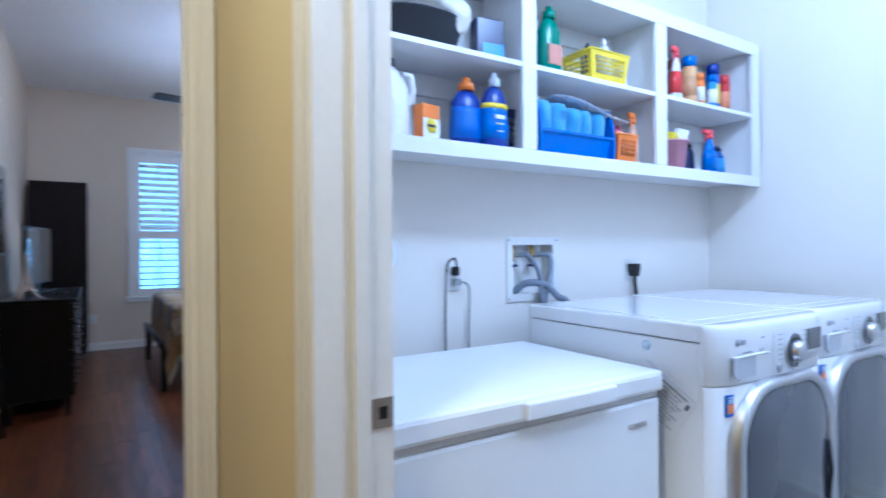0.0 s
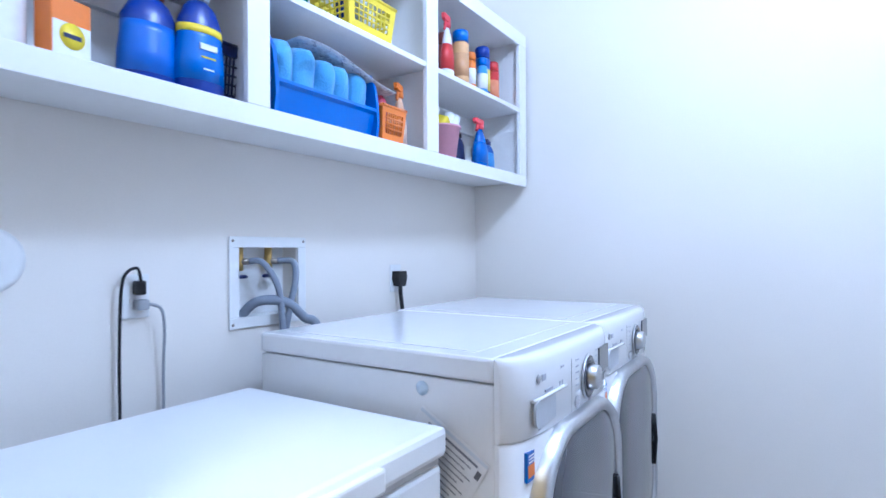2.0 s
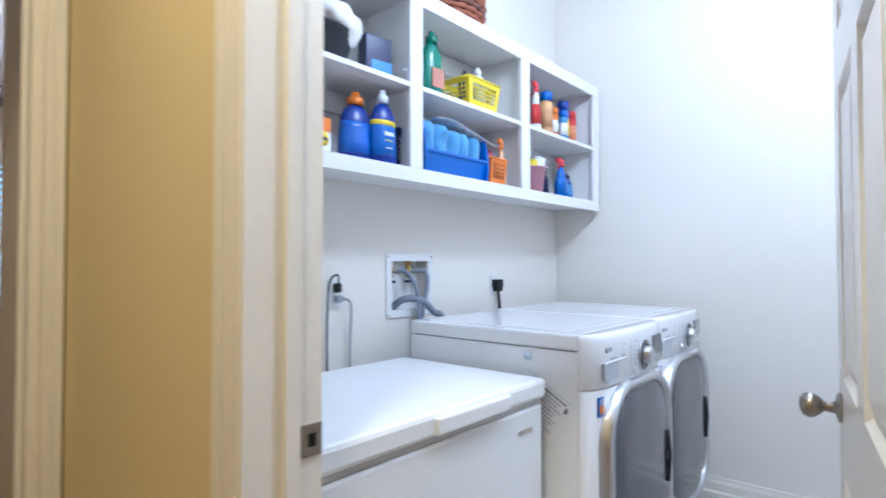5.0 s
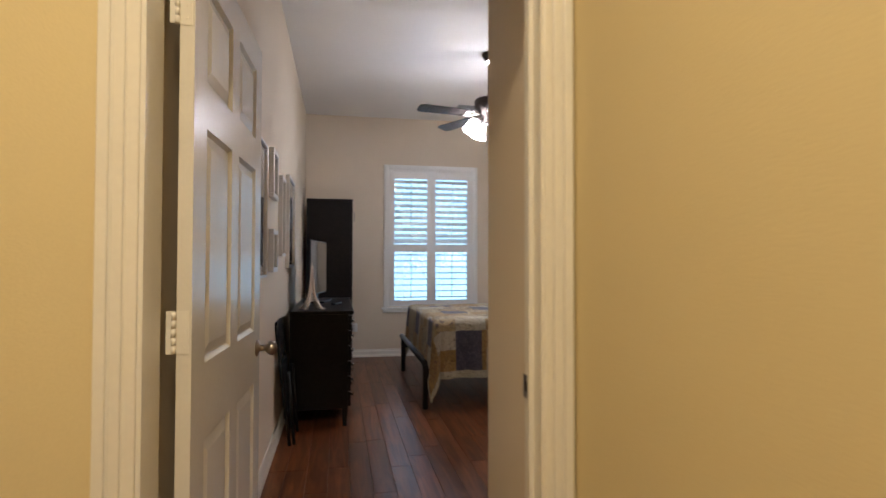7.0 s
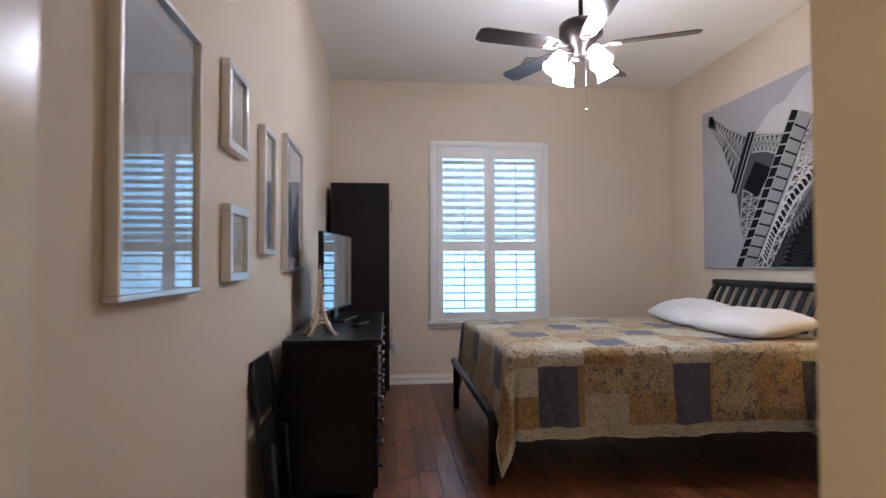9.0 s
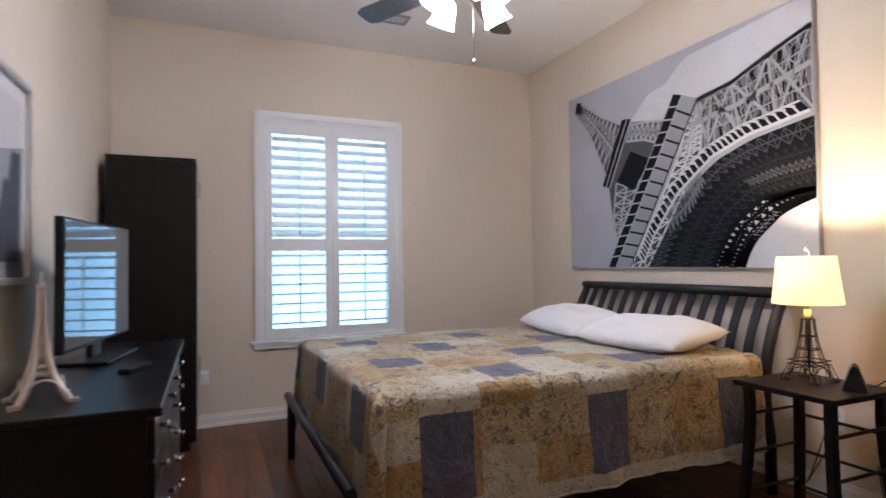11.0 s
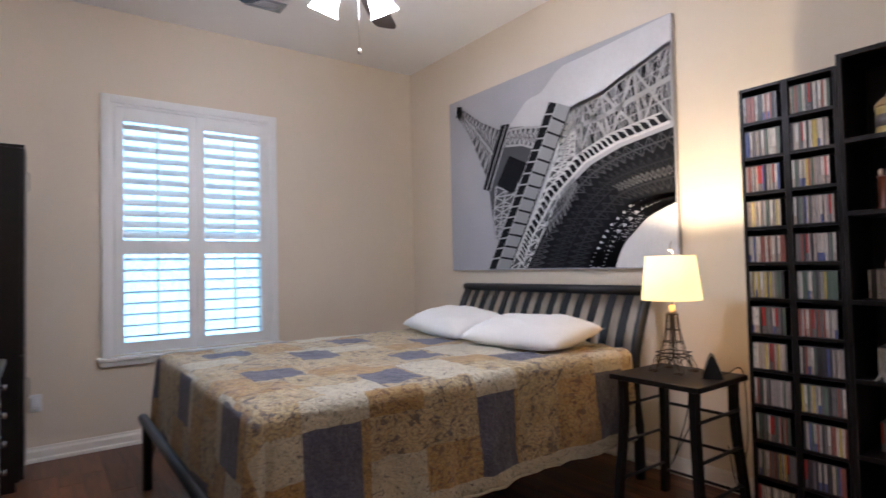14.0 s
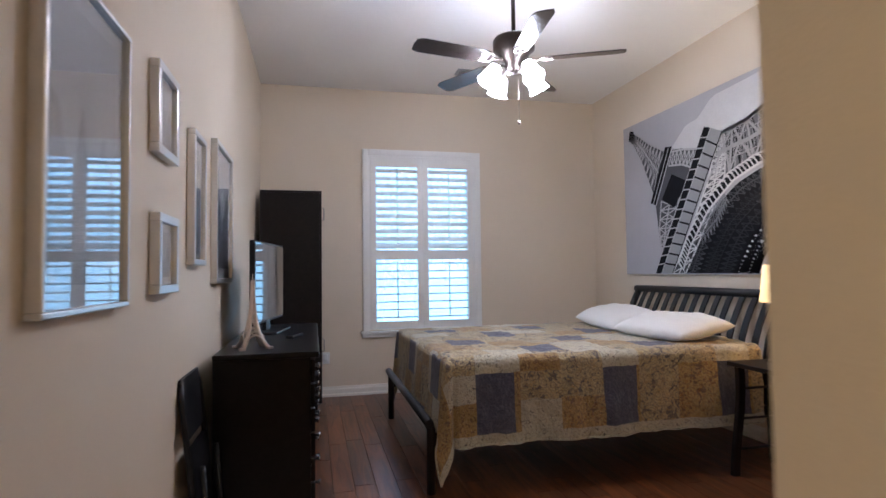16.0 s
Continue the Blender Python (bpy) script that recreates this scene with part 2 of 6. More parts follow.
def lathe(profile, n=20, sx=1.0, sy=1.0, at=(0, 0, 0), bm=None):
    """A turned shape: rows of (radius, height) about z."""
    bm = bm or bmesh.new()
    rings = [[bm.verts.new((at[0] + sx * r * math.cos(2 * math.pi * k / n), at[1] + sy * r * math.sin(2 * math.pi * k / n), at[2] + z)) for k in range(n)] for r, z in profile]
    for a, b in zip(rings, rings[1:]):
        for k in range(n):
            bm.faces.new((a[k], a[(k + 1) % n], b[(k + 1) % n], b[k])).smooth = True
    if profile[0][0] > 1e-4:
        bm.faces.new(rings[0][::-1])
    if profile[-1][0] > 1e-4:
        bm.faces.new(rings[-1])
    return bm


def prism(poly, axis, a, b, bm=None):
    """A flat outline given thickness along an axis."""
    bm = bm or bmesh.new()

    def at(p, c):
        return {"x": (c, p[0], p[1]), "y": (p[0], c, p[1]), "z": (p[0], p[1], c)}[axis]
    lo, hi = [bm.verts.new(at(p, a)) for p in poly], [bm.verts.new(at(p, b)) for p in poly]
    n = len(poly)
    for k in range(n):
        bm.faces.new((lo[k], lo[(k + 1) % n], hi[(k + 1) % n], hi[k]))
    bm.faces.new(lo[::-1])
    bm.faces.new(hi)
    return bm


def rounded(w, h, r, n=8, fr=None):
    """Outline of a rounded panel about its centre."""
    out = []
    for cx, cy, a0 in ((w / 2 - r, h / 2 - r, 0), (-w / 2 + r, h / 2 - r, 90), (-w / 2 + r, -h / 2 + r, 180), (w / 2 - r, -h / 2 + r, 270)):
        out += [(cx + r * math.cos(math.radians(a0 + 90 * k / n)), cy + r * math.sin(math.radians(a0 + 90 * k / n))) for k in range(n + 1)]
    return out


def to_mesh(name, bm, mats):
    me = bpy.data.meshes.new(name)
    bmesh.ops.recalc_face_normals(bm, faces=bm.faces[:])
    bm.to_mesh(me)
    bm.free()
    for m in (mats if isinstance(mats, (list, tuple)) else [mats]):
        me.materials.append(m)
    return me


def thing(name, m, label, category, group=""):
    ob = new(name)
    ob.matrix_world = m
    return tagged(ob, label, category, group)


def part(name, bm, mat, parent, label=""):
    ob = new(name, to_mesh(name, bm, mat))
    ob.parent = parent
    if label:
        tagged(ob, label)
    return ob


def solo(name, bm, mat, m, label, category, group=""):
    ob = new(name, to_mesh(name, bm, mat))
    ob.matrix_world = m
    return tagged(ob, label, category, group)


def structure(name, bm, mat, label=""):
    return tagged(new(name, to_mesh(name, bm, mat)), label or name.replace("_", " "), name.split("_")[0], kind="structure")


def slab(name, mat, *boxes, label=""):
    bm = bmesh.new()
    for b in boxes:
        box(bm, *b)
    return structure(name, bm, mat, label)


# ---- the shell ----
H_BED, H_HALL = 3.18, 3.05
XL, XR, YW = -0.12, 3.56, 8.458
slab("wall_window", CREAM, (XL - 0.14, YW, 0, 0.955, YW + 0.14, 3.3), (2.115, YW, 0, XR + 0.14, YW + 0.14, 3.3), (0.955, YW, 0, 2.115, YW + 0.14, 0.655), (0.955, YW, 2.49, 2.115, YW + 0.14, 3.3), label="cream painted bedroom wall with a window opening")
slab("wall_left", CREAM, (XL - 0.14, 2.522, 0, XL, YW, 3.3), label="cream painted bedroom wall hung with frames")
slab("wall_right", CREAM, (XR, 3.202, 0, XR + 0.14, YW, 3.3), label="cream painted wall behind the bed")
slab("wall_south", CREAM, (0.884, 3.08, 0, XR + 0.14, 3.2, 3.3), label="cream painted wall beside the entry passage")
slab("wall_passage", CREAM, (0.884, 2.525, 0, 1.0, 3.08, 3.3), label="cream painted passage wall with light switch")
slab("wall_door", YELLOW, (-1.0, 2.42, 0, -0.127, 2.52, 3.3), (0.82, 2.42, 0, 0.888, 2.52, 3.3), (-0.127, 2.42, 2.15, 0.82, 2.52, 3.3), label="yellow painted hall wall with bedroom doorway")
slab("wall_hall", YELLOW, (0.89, 1.415, 0, 1.03, 2.50, 3.3), (0.89, -1.6, 0, 1.03, 0.46, 3.3), (0.89, 0.46, 2.15, 1.03, 1.415, 3.3), label="yellow painted hall wall with laundry doorway")
slab("wall_hall_left", YELLOW, (-1.14, -1.6, 0, -1.0, 2.42, 3.3), label="yellow painted hall side wall")
slab("wall_hall_end", YELLOW, (-1.14, -1.74, 0, 1.03, -1.6, 3.3), label="yellow painted hall end wall")
slab("wall_laundry_back", PALE, (1.035, 2.30, 0, 2.10, 2.42, 3.3), (2.34, 2.30, 0, 3.74, 2.42, 3.3), (2.10, 2.30, 0, 2.34, 2.42, 1.02), (2.10, 2.30, 1.265, 2.34, 2.42, 3.3), (2.09, 2.42, 0.9, 2.35, 2.44, 1.4), label="pale laundry wall behind the machines")
slab("wall_laundry_right", PALE, (3.60, -0.6, 0, 3.74, 2.30, 3.3), label="pale laundry side wall")
slab("wall_laundry_front", PALE, (1.03, -0.74, 0, 3.74, -0.6, 3.3), label="pale laundry wall behind the door")
slab("wall_laundry_door", PALE, (1.031, 1.42, 0, 1.036, 2.30, 3.3), (1.031, -0.6, 0, 1.036, 0.455, 3.3), (1.031, 0.455, 2.15, 1.036, 1.42, 3.3), label="pale laundry face of the door wall")
slab("ceiling_bedroom", CEIL, (XL - 0.14, 2.4, H_BED, XR + 0.14, YW + 0.14, H_BED + 0.1), label="pale textured bedroom ceiling")
slab("ceiling_hall", CEIL, (-1.1, -1.7, H_HALL, 3.74, 2.40, H_HALL + 0.1), label="pale hall and laundry ceiling")
slab("floor_base", JOINT, (-1.1, -1.7, -0.1, 3.7, YW + 0.1, -0.012), label="dark subfloor under the planks")
slab("floor_laundry", TILE, (1.031, -0.6, -0.012, 3.6, 2.30, 0.0), label="beige vinyl laundry floor")


def moulding(name, mat, x0, y0, x1, y1, h=0.10, d=0.016, label="white painted baseboard"):
    """A baseboard along a wall, with its stepped top; its depth is to the left of the way given."""
    along = Vector((x1 - x0, y1 - y0, 0))
    n = along.length
    prof = [(0, 0), (d + 0.008, 0), (d + 0.008, 0.02), (d, 0.03), (d, h - 0.03), (d * 0.6, h - 0.015), (d * 0.5, h), (0, h)]
    ob = structure(name, prism(prof, "x", 0, n), mat, label)
    ob.matrix_world = Matrix.Translation((x0, y0, 0)) @ Matrix.Rotation(math.atan2(along.y, along.x), 4, "Z")
    return ob


moulding("baseboard_window", TRIM, XR, YW, XL, YW)
moulding("baseboard_left", TRIM, XL, YW, XL, 2.54)
moulding("baseboard_right", TRIM, XR, 3.2, XR, YW)
moulding("baseboard_south", TRIM, 0.9, 3.2, XR, 3.2)
moulding("baseboard_passage", TRIM, 0.884, 2.54, 0.884, 3.2)
moulding("baseboard_laundry", TRIM, 3.60, -0.6, 3.60, 2.30)
moulding("baseboard_hall", TRIM, 0.89, 1.51, 0.89, 2.39)


def casing(name, pts, face, out, label):
    """A fluted door casing: upright and head strips on a wall. pts: (along0, along1, z0, z1); face 'x' or 'y' wall at out[0], to out[1] proud."""
    bm = bmesh.new()
    for a0, a1, z0, z1 in pts:
        up = (z1 - z0) > (a1 - a0)
        for k, (f0, f1, t) in enumerate(((0, 1, 0.5), (0.04, 0.3, 0.85), (0.36, 0.62, 0.7), (0.68, 0.97, 1.0))):
            b0, b1 = (a0 + f0 * (a1 - a0), a0 + f1 * (a1 - a0)) if up else (a0, a1)
            c0, c1 = (z0, z1) if up else (z0 + f0 * (z1 - z0), z0 + f1 * (z1 - z0))
            o1 = out[0] + (out[1] - out[0]) * t
            if face == "y":
                box(bm, b0, min(out[0], o1), c0, b1, max(out[0], o1), c1, bevel=0.003)
            else:
                box(bm, min(out[0], o1), b0, c0, max(out[0], o1), b1, c1, bevel=0.003)
    return structure(name, bm, TRIM, label)


# bedroom doorway
casing("trim_bedroom_door", [(-0.207, -0.114, 0, 2.13), (0.805, 0.886, 0, 2.13), (-0.207, 0.886, 2.135, 2.22)], "y", (2.42, 2.397), "white fluted casing of the bedroom doorway")
slab("door_jamb_bedroom", TRIM, (-0.127, 2.405, 0, -0.107, 2.528, 2.15), (0.80, 2.405, 0, 0.82, 2.528, 2.15), (-0.107, 2.405, 2.13, 0.80, 2.528, 2.15), (0.788, 2.46, 0, 0.80, 2.475, 2.13), label="white painted door jamb")
casing("trim_bedroom_inside", [(0.808, 0.872, 0, 2.13)], "y", (2.52, 2.536), "white casing on the bedroom side")
# laundry doorway, opening 0.60 to 1.395
casing("trim_laundry_door", [(1.40, 1.492, 0, 2.13), (0.38, 0.475, 0, 2.13), (0.38, 1.492, 2.135, 2.22)], "x", (0.89, 0.868), "white fluted casing of the laundry doorway")
slab("door_jamb_laundry", TRIM, (0.875, 1.395, 0, 1.042, 1.415, 2.15), (0.875, 0.46, 0, 1.042, 0.48, 2.15), (0.875, 0.48, 2.13, 1.042, 1.395, 2.15), (0.955, 1.383, 0, 0.985, 1.395, 2.13), label="white painted laundry door jamb")
casing("trim_laundry_inside", [(1.40, 1.49, 0, 2.10)], "x", (1.036, 1.05), "white casing on the laundry side")


def strike_plate(m):
    t = thing("strike_plate", m, "brushed nickel strike plate set in the jamb", "strike plate")
    bm = bmesh.new()
    box(bm, -0.02, -0.002, -0.03, -0.008, 0.002, 0.03)
    box(bm, 0.012, -0.002, -0.03, 0.024, 0.002, 0.03)
    box(bm, -0.008, -0.002, 0.013, 0.012, 0.002, 0.03)
    box(bm, -0.008, -0.002, -0.03, 0.012, 0.002, -0.013)
    part("plate", bm, NICKEL, t)
    # no hole is cut: its inner shade is this black sheet
    part("recess", boxed(-0.008, -0.0005, -0.013, 0.012, 0.001, 0.013), BLACKP, t, "black sheet standing in for the shaded bolt hole")
    return t


strike_plate(pose(1.015, 1.393, 0.915))
strike_plate(pose(0.798, 2.505, 0.93, 0, 0, 90))


def panel_door(name, m, w, h, label, knob_side=1, hinges=True, handle=True):
    """A six-panel door leaf; x from the hinge along the leaf, y across it, z up."""
    d = thing(name, m, label, "door")
    th = 0.035
    st, mid = 0.115, 0.10
    rails = [(0.0, 0.22), (0.78, 0.98), (1.60, 1.72), (h - 0.11, h)]
    xs = [(st, (w - mid) / 2), ((w + mid) / 2, w - st)]
    bm = bmesh.new()
    box(bm, 0, -th / 2, 0, st, th / 2, h)
    box(bm, w - st, -th / 2, 0, w, th / 2, h)
    for z0, z1 in rails:
        box(bm, st, -th / 2, z0, w - st, th / 2, z1)
    for (a, z0), (z1, b) in zip(rails, rails[1:]):
        box(bm, (w - mid) / 2, -th / 2, z0, (w + mid) / 2, th / 2, z1)
    part("leaf", bm, DOORP, d)
    for (a, z0), (z1, b) in zip(rails, rails[1:]):
        for x0, x1 in xs:
            bm = bmesh.new()
            box(bm, x0, -0.006, z0, x1, 0.006, z1)
            g = 0.035
            for s in (-1, 1):
                lo = [bm.verts.new((x, s * 0.007, z)) for x, z in ((x0 + g * .5, z0 + g * .5), (x1 - g * .5, z0 + g * .5), (x1 - g * .5, z1 - g * .5), (x0 + g * .5, z1 - g * .5))]
                hi = [bm.verts.new((x, s * 0.0155, z)) for x, z in ((x0 + g * 1.3, z0 + g * 1.3), (x1 - g * 1.3, z0 + g * 1.3), (x1 - g * 1.3, z1 - g * 1.3), (x0 + g * 1.3, z1 - g * 1.3))]
                for k in range(4):
                    bm.faces.new((lo[k], lo[(k + 1) % 4], hi[(k + 1) % 4], hi[k]))
                bm.faces.new(hi)
                # sloping bead round the recess
                a_ = [bm.verts.new((x, s * th / 2, z)) for x, z in ((x0, z0), (x1, z0), (x1, z1), (x0, z1))]
                b_ = [bm.verts.new((x, s * 0.0065, z)) for x, z in ((x0 + .012, z0 + .012), (x1 - .012, z0 + .012), (x1 - .012, z1 - .012), (x0 + .012, z1 - .012))]
                for k in range(4):
                    bm.faces.new((a_[k], a_[(k + 1) % 4], b_[(k + 1) % 4], b_[k]))
            part("panel", bm, DOORP, d)
    for s in ((-1, 1) if handle else ()):
        hd = part("door_knob", lathe([(0.0, 0), (0.033, 0), (0.033, 0.006), (0.014, 0.012), (0.011, 0.032), (0.018, 0.038), (0.027, 0.05), (0.029, 0.06), (0.024, 0.072), (0.012, 0.078), (0, 0.079)], 20), NICKEL, d, "round aged nickel knob")
        hd.matrix_local = pose(w - 0.06, s * th / 2, 0.905, -90 * s, 0, 0)
    for z in ((0.25, 1.075, 1.88) if hinges else ()):
        bm = boxed(-0.0025, -0.012, z - 0.052, -0.0005, 0.0175, z + 0.052)
        box(bm, -0.0125, 0.0185, z - 0.052, -0.0105, 0.0375, z + 0.052)
        for k in range(5):
            tube(bm, [(-0.008, 0.0215, z - 0.052 + k * 0.0208), (-0.008, 0.0215, z - 0.0335 + k * 0.0208)], 0.0065)
        for zz in (-0.035, 0, 0.035):
            tube(bm, [(-0.001, 0.0, z + zz), (-0.0045, 0.0, z + zz)], 0.004)
        part("hinge", bm, TRIM, d, "white painted butt hinge")
    return d


panel_door("door_bedroom", pose(-0.060, 2.55, 0.012, 0, 0, 87.6), 0.90, 2.10, "white six-panel bedroom door standing open against the wall")
panel_door("door_laundry", pose(1.055, 0.510, 0.022, 0, 0, 8.4), 0.90, 2.10, "white six-panel laundry door standing open")


def switch_plate(m, label="ivory light switch plate with two toggles"):
    t = thing("light_switch", m, label, "light switch")
    part("plate", boxed(-0.058, -0.006, -0.058, 0.058, 0, 0.058, bevel=0.003), WHITEP, t)
    for x in (-0.024, 0.024):
        bm = boxed(x - 0.005, -0.009, -0.012, x + 0.005, -0.005, 0.012)
        box(bm, x - 0.004, -0.018, 0.0, x + 0.004, -0.008, 0.008)
        part("toggle", bm, WHITEP, t)
    return t


switch_plate(pose(0.884, 2.69, 1.38, 0, 0, -90))


def outlet(m, label):
    t = thing("wall_outlet", m, label, "outlet")
    part("plate", boxed(-0.036, -0.006, -0.058, 0.036, 0, 0.058, bevel=0.003), WHITEP, t)
    for z in (-0.02, 0.02):
        bm = boxed(-0.016, -0.0075, z - 0.014, 0.016, -0.005, z + 0.014, bevel=0.002)
        part("socket", bm, WHITEP, t)
        part("slot", box(boxed(-0.008, -0.0082, z - 0.006, -0.005, -0.007, z + 0.006), 0.005, -0.0082, z - 0.006, 0.008, -0.007, z + 0.006), BLACKP, t)
    return t


o = outlet(pose(0.52, YW, 0.39), "white wall outlet with a plugged adapter")
part("adapter", boxed(-0.026, -0.05, -0.02, 0.016, -0.0085, 0.045, bevel=0.006), WHITEP, o, "white plug adapter")


# ---- window ----
def window(x0, x1, z0, z1):
    w = thing("window_1", pose(0, 0, 0), "white plantation shutter window with louvres half open", "window")
    w["kind"] = "structure"
    y = YW
    bm = bmesh.new()
    for b in ((x0 - 0.06, z0 - 0.01, x0 + 0.0, z1 + 0.06), (x1, z0 - 0.01, x1 + 0.06, z1 + 0.06), (x0, z1, x1, z1 + 0.06)):
        box(bm, b[0], y - 0.03, b[1], b[2], y - 0.0, b[3], bevel=0.005)
        box(bm, b[0] + 0.012, y - 0.036, b[1] + 0.012, b[2] - 0.012, y - 0.028, b[3] - 0.012, bevel=0.003)
    box(bm, x0 + 0.001, y - 0.018, z0, x0 + 0.022, y + 0.13, z1)
    box(bm, x1 - 0.022, y - 0.018, z0, x1 - 0.001, y + 0.13, z1)
    box(bm, x0 + 0.022, y - 0.018, z1 - 0.022, x1 - 0.022, y + 0.13, z1 - 0.001)
    part("window_frame", bm, SHUT, w)
    sill = boxed(x0 - 0.085, y - 0.055, z0 - 0.035, x1 + 0.085, y + 0.12, z0 - 0.008, bevel=0.006)
    box(sill, x0 - 0.07, y - 0.034, z0 - 0.075, x1 + 0.07, y, z0 - 0.036, bevel=0.008)
    part("window_sill", sill, SHUT, w, "white stool and moulded apron")
    # sash and glass outside the shutters
    sash = bmesh.new()
    zm = (z0 + z1) / 2 - 0.05
    for b in ((x0 + .022, z0, x0 + .065, z1 - .022), (x1 - .065, z0, x1 - .022, z1 - .022), (x0 + .065, z0, x1 - .065, z0 + .05), (x0 + .065, z1 - .07, x1 - .065, z1 - .022), (x0 + .065, zm, x1 - .065, zm + .05)):
        box(sash, b[0], y + 0.095, b[1], b[2], y + 0.125, b[3])
    part("sash", sash, SHUT, w)
    for a, b in ((z0 + .05, zm), (zm + .05, z1 - .07)):
        p = part("pane", boxed(x0 + .065, y + 0.108, a, x1 - .065, y + 0.112, b), GLASS, w)
        p.visible_shadow = False
    # two hinged shutter panels
    xm = (x0 + x1) / 2
    for a, b in ((x0 + 0.024, xm - 0.001), (xm + 0.001, x1 - 0.024)):
        st = 0.058
        zb, zt = z0 + 0.008, z1 - 0.026
        rails = [(zb, zb + 0.078), (1.385, 1.487), (zt - 0.098, zt)]
        bm = bmesh.new()
        box(bm, a, y - 0.02, zb, a + st, y + 0.008, zt, bevel=0.003)
        box(bm, b - st, y - 0.02, zb, b, y + 0.008, zt, bevel=0.003)
        for r0, r1 in rails:
            box(bm, a + st, y - 0.02, r0, b - st, y + 0.008, r1)
        pn = part("shutter", bm, SHUT, w)
        for (q, r0), (r1, q2), n, tilt in ((rails[0], rails[1], 8, -13), (rails[1], rails[2], 11, 42)):
            step = (r1 - r0) / n
            blade = None
            for k in range(n):
                zc = r0 + (k + 0.5) * step
                if blade is None:
                    prof = [(0.040 * math.cos(u), 0.0055 * math.sin(u)) for u in [2 * math.pi * i / 12 for i in range(12)]]
                    blade = to_mesh("louvre", prism(prof, "x", a + st + 0.002, b - st - 0.002), SHUT)
                lv = new("louvre", blade)
                lv.parent = pn
                lv.matrix_local = pose(0, y - 0.006, zc, tilt, 0, 0)
            part("tilt_rod", boxed((a + b) / 2 - 0.006, y - 0.052, r0 + 0.03, (a + b) / 2 + 0.006, y - 0.042, r1 - 0.02, bevel=0.002), SHUT, pn)
    return w


window(0.955, 2.115, 0.655, 2.49)

# ---- bed ----
def bed(m):
    """Foot at x = 0, head towards +x, near side y = 0."""
    t = thing("bed", m, "black metal sleigh bed with slatted curved headboard", "bed")
    L, W = 2.27, 1.70
    for y in (0.02, W - 0.02):
        part("foot_post", tubed([(0.0, y, 0), (0.0, y, 0.36), (-0.015, y, 0.40)], 0.026, 10), BLACKM, t)
        part("side_rail", boxed(0.0, y - 0.012, 0.27, L, y + 0.012, 0.34, bevel=0.004), BLACKM, t)
    part("foot_rail", tubed([(-0.015, -0.02, 0.40), (-0.015, W + 0.02, 0.40)], 0.026, 10), BLACKM, t)
    for x in (0.6, 1.5):
        part("cross_bar", boxed(x, 0.03, 0.25, x + 0.04, W - 0.03, 0.29), BLACKM, t)

    def curve(f):
        z = 0.30 + 0.76 * f
        return L + 0.02 + 0.14 * f * f - 0.05 * math.sin(math.pi * f), z
    for y in (0.0, W):
        pts = [(L + 0.02, y, 0.0), (L + 0.02, y, 0.2)] + [(curve(k / 8)[0], y, curve(k / 8)[1]) for k in range(9)]
        part("head_post", tubed(pts, 0.03, 10), BLACKM, t)
    part("head_rail", tubed([(L + 0.16, -0.04, 1.07), (L + 0.16, W + 0.04, 1.07)], 0.032, 12), BLACKM, t)
    part("lower_rail", tubed([(L + 0.02, 0, 0.36), (L + 0.02, W, 0.36)], 0.022, 10), BLACKM, t)
    for k in range(13):
        y = W * (k + 1) / 14
        bm = bmesh.new()
        pr = []
        for i in range(9):
            x, z = curve(i / 8)
            pr.append([bm.verts.new((x + dx, y + dy, z)) for dx, dy in ((-0.006, -0.027), (-0.006, 0.027), (0.006, 0.027), (0.006, -0.027))])
        for a, b in zip(pr, pr[1:]):
            for q in range(4):
                bm.faces.new((a[q], a[(q + 1) % 4], b[(q + 1) % 4], b[q]))
        part("slat", bm, BLACKM, t)
    return t


BX, BY = 1.045, 5.77
bed(pose(BX, BY, 0))
bm = boxed(0.14, 0.05, 0.34, 2.24, 1.64, 0.74, bevel=0.05)
solo("mattress", bm, SHEET, pose(BX, BY, 0), "mattress with a turquoise fitted sheet on the bed", "mattress")


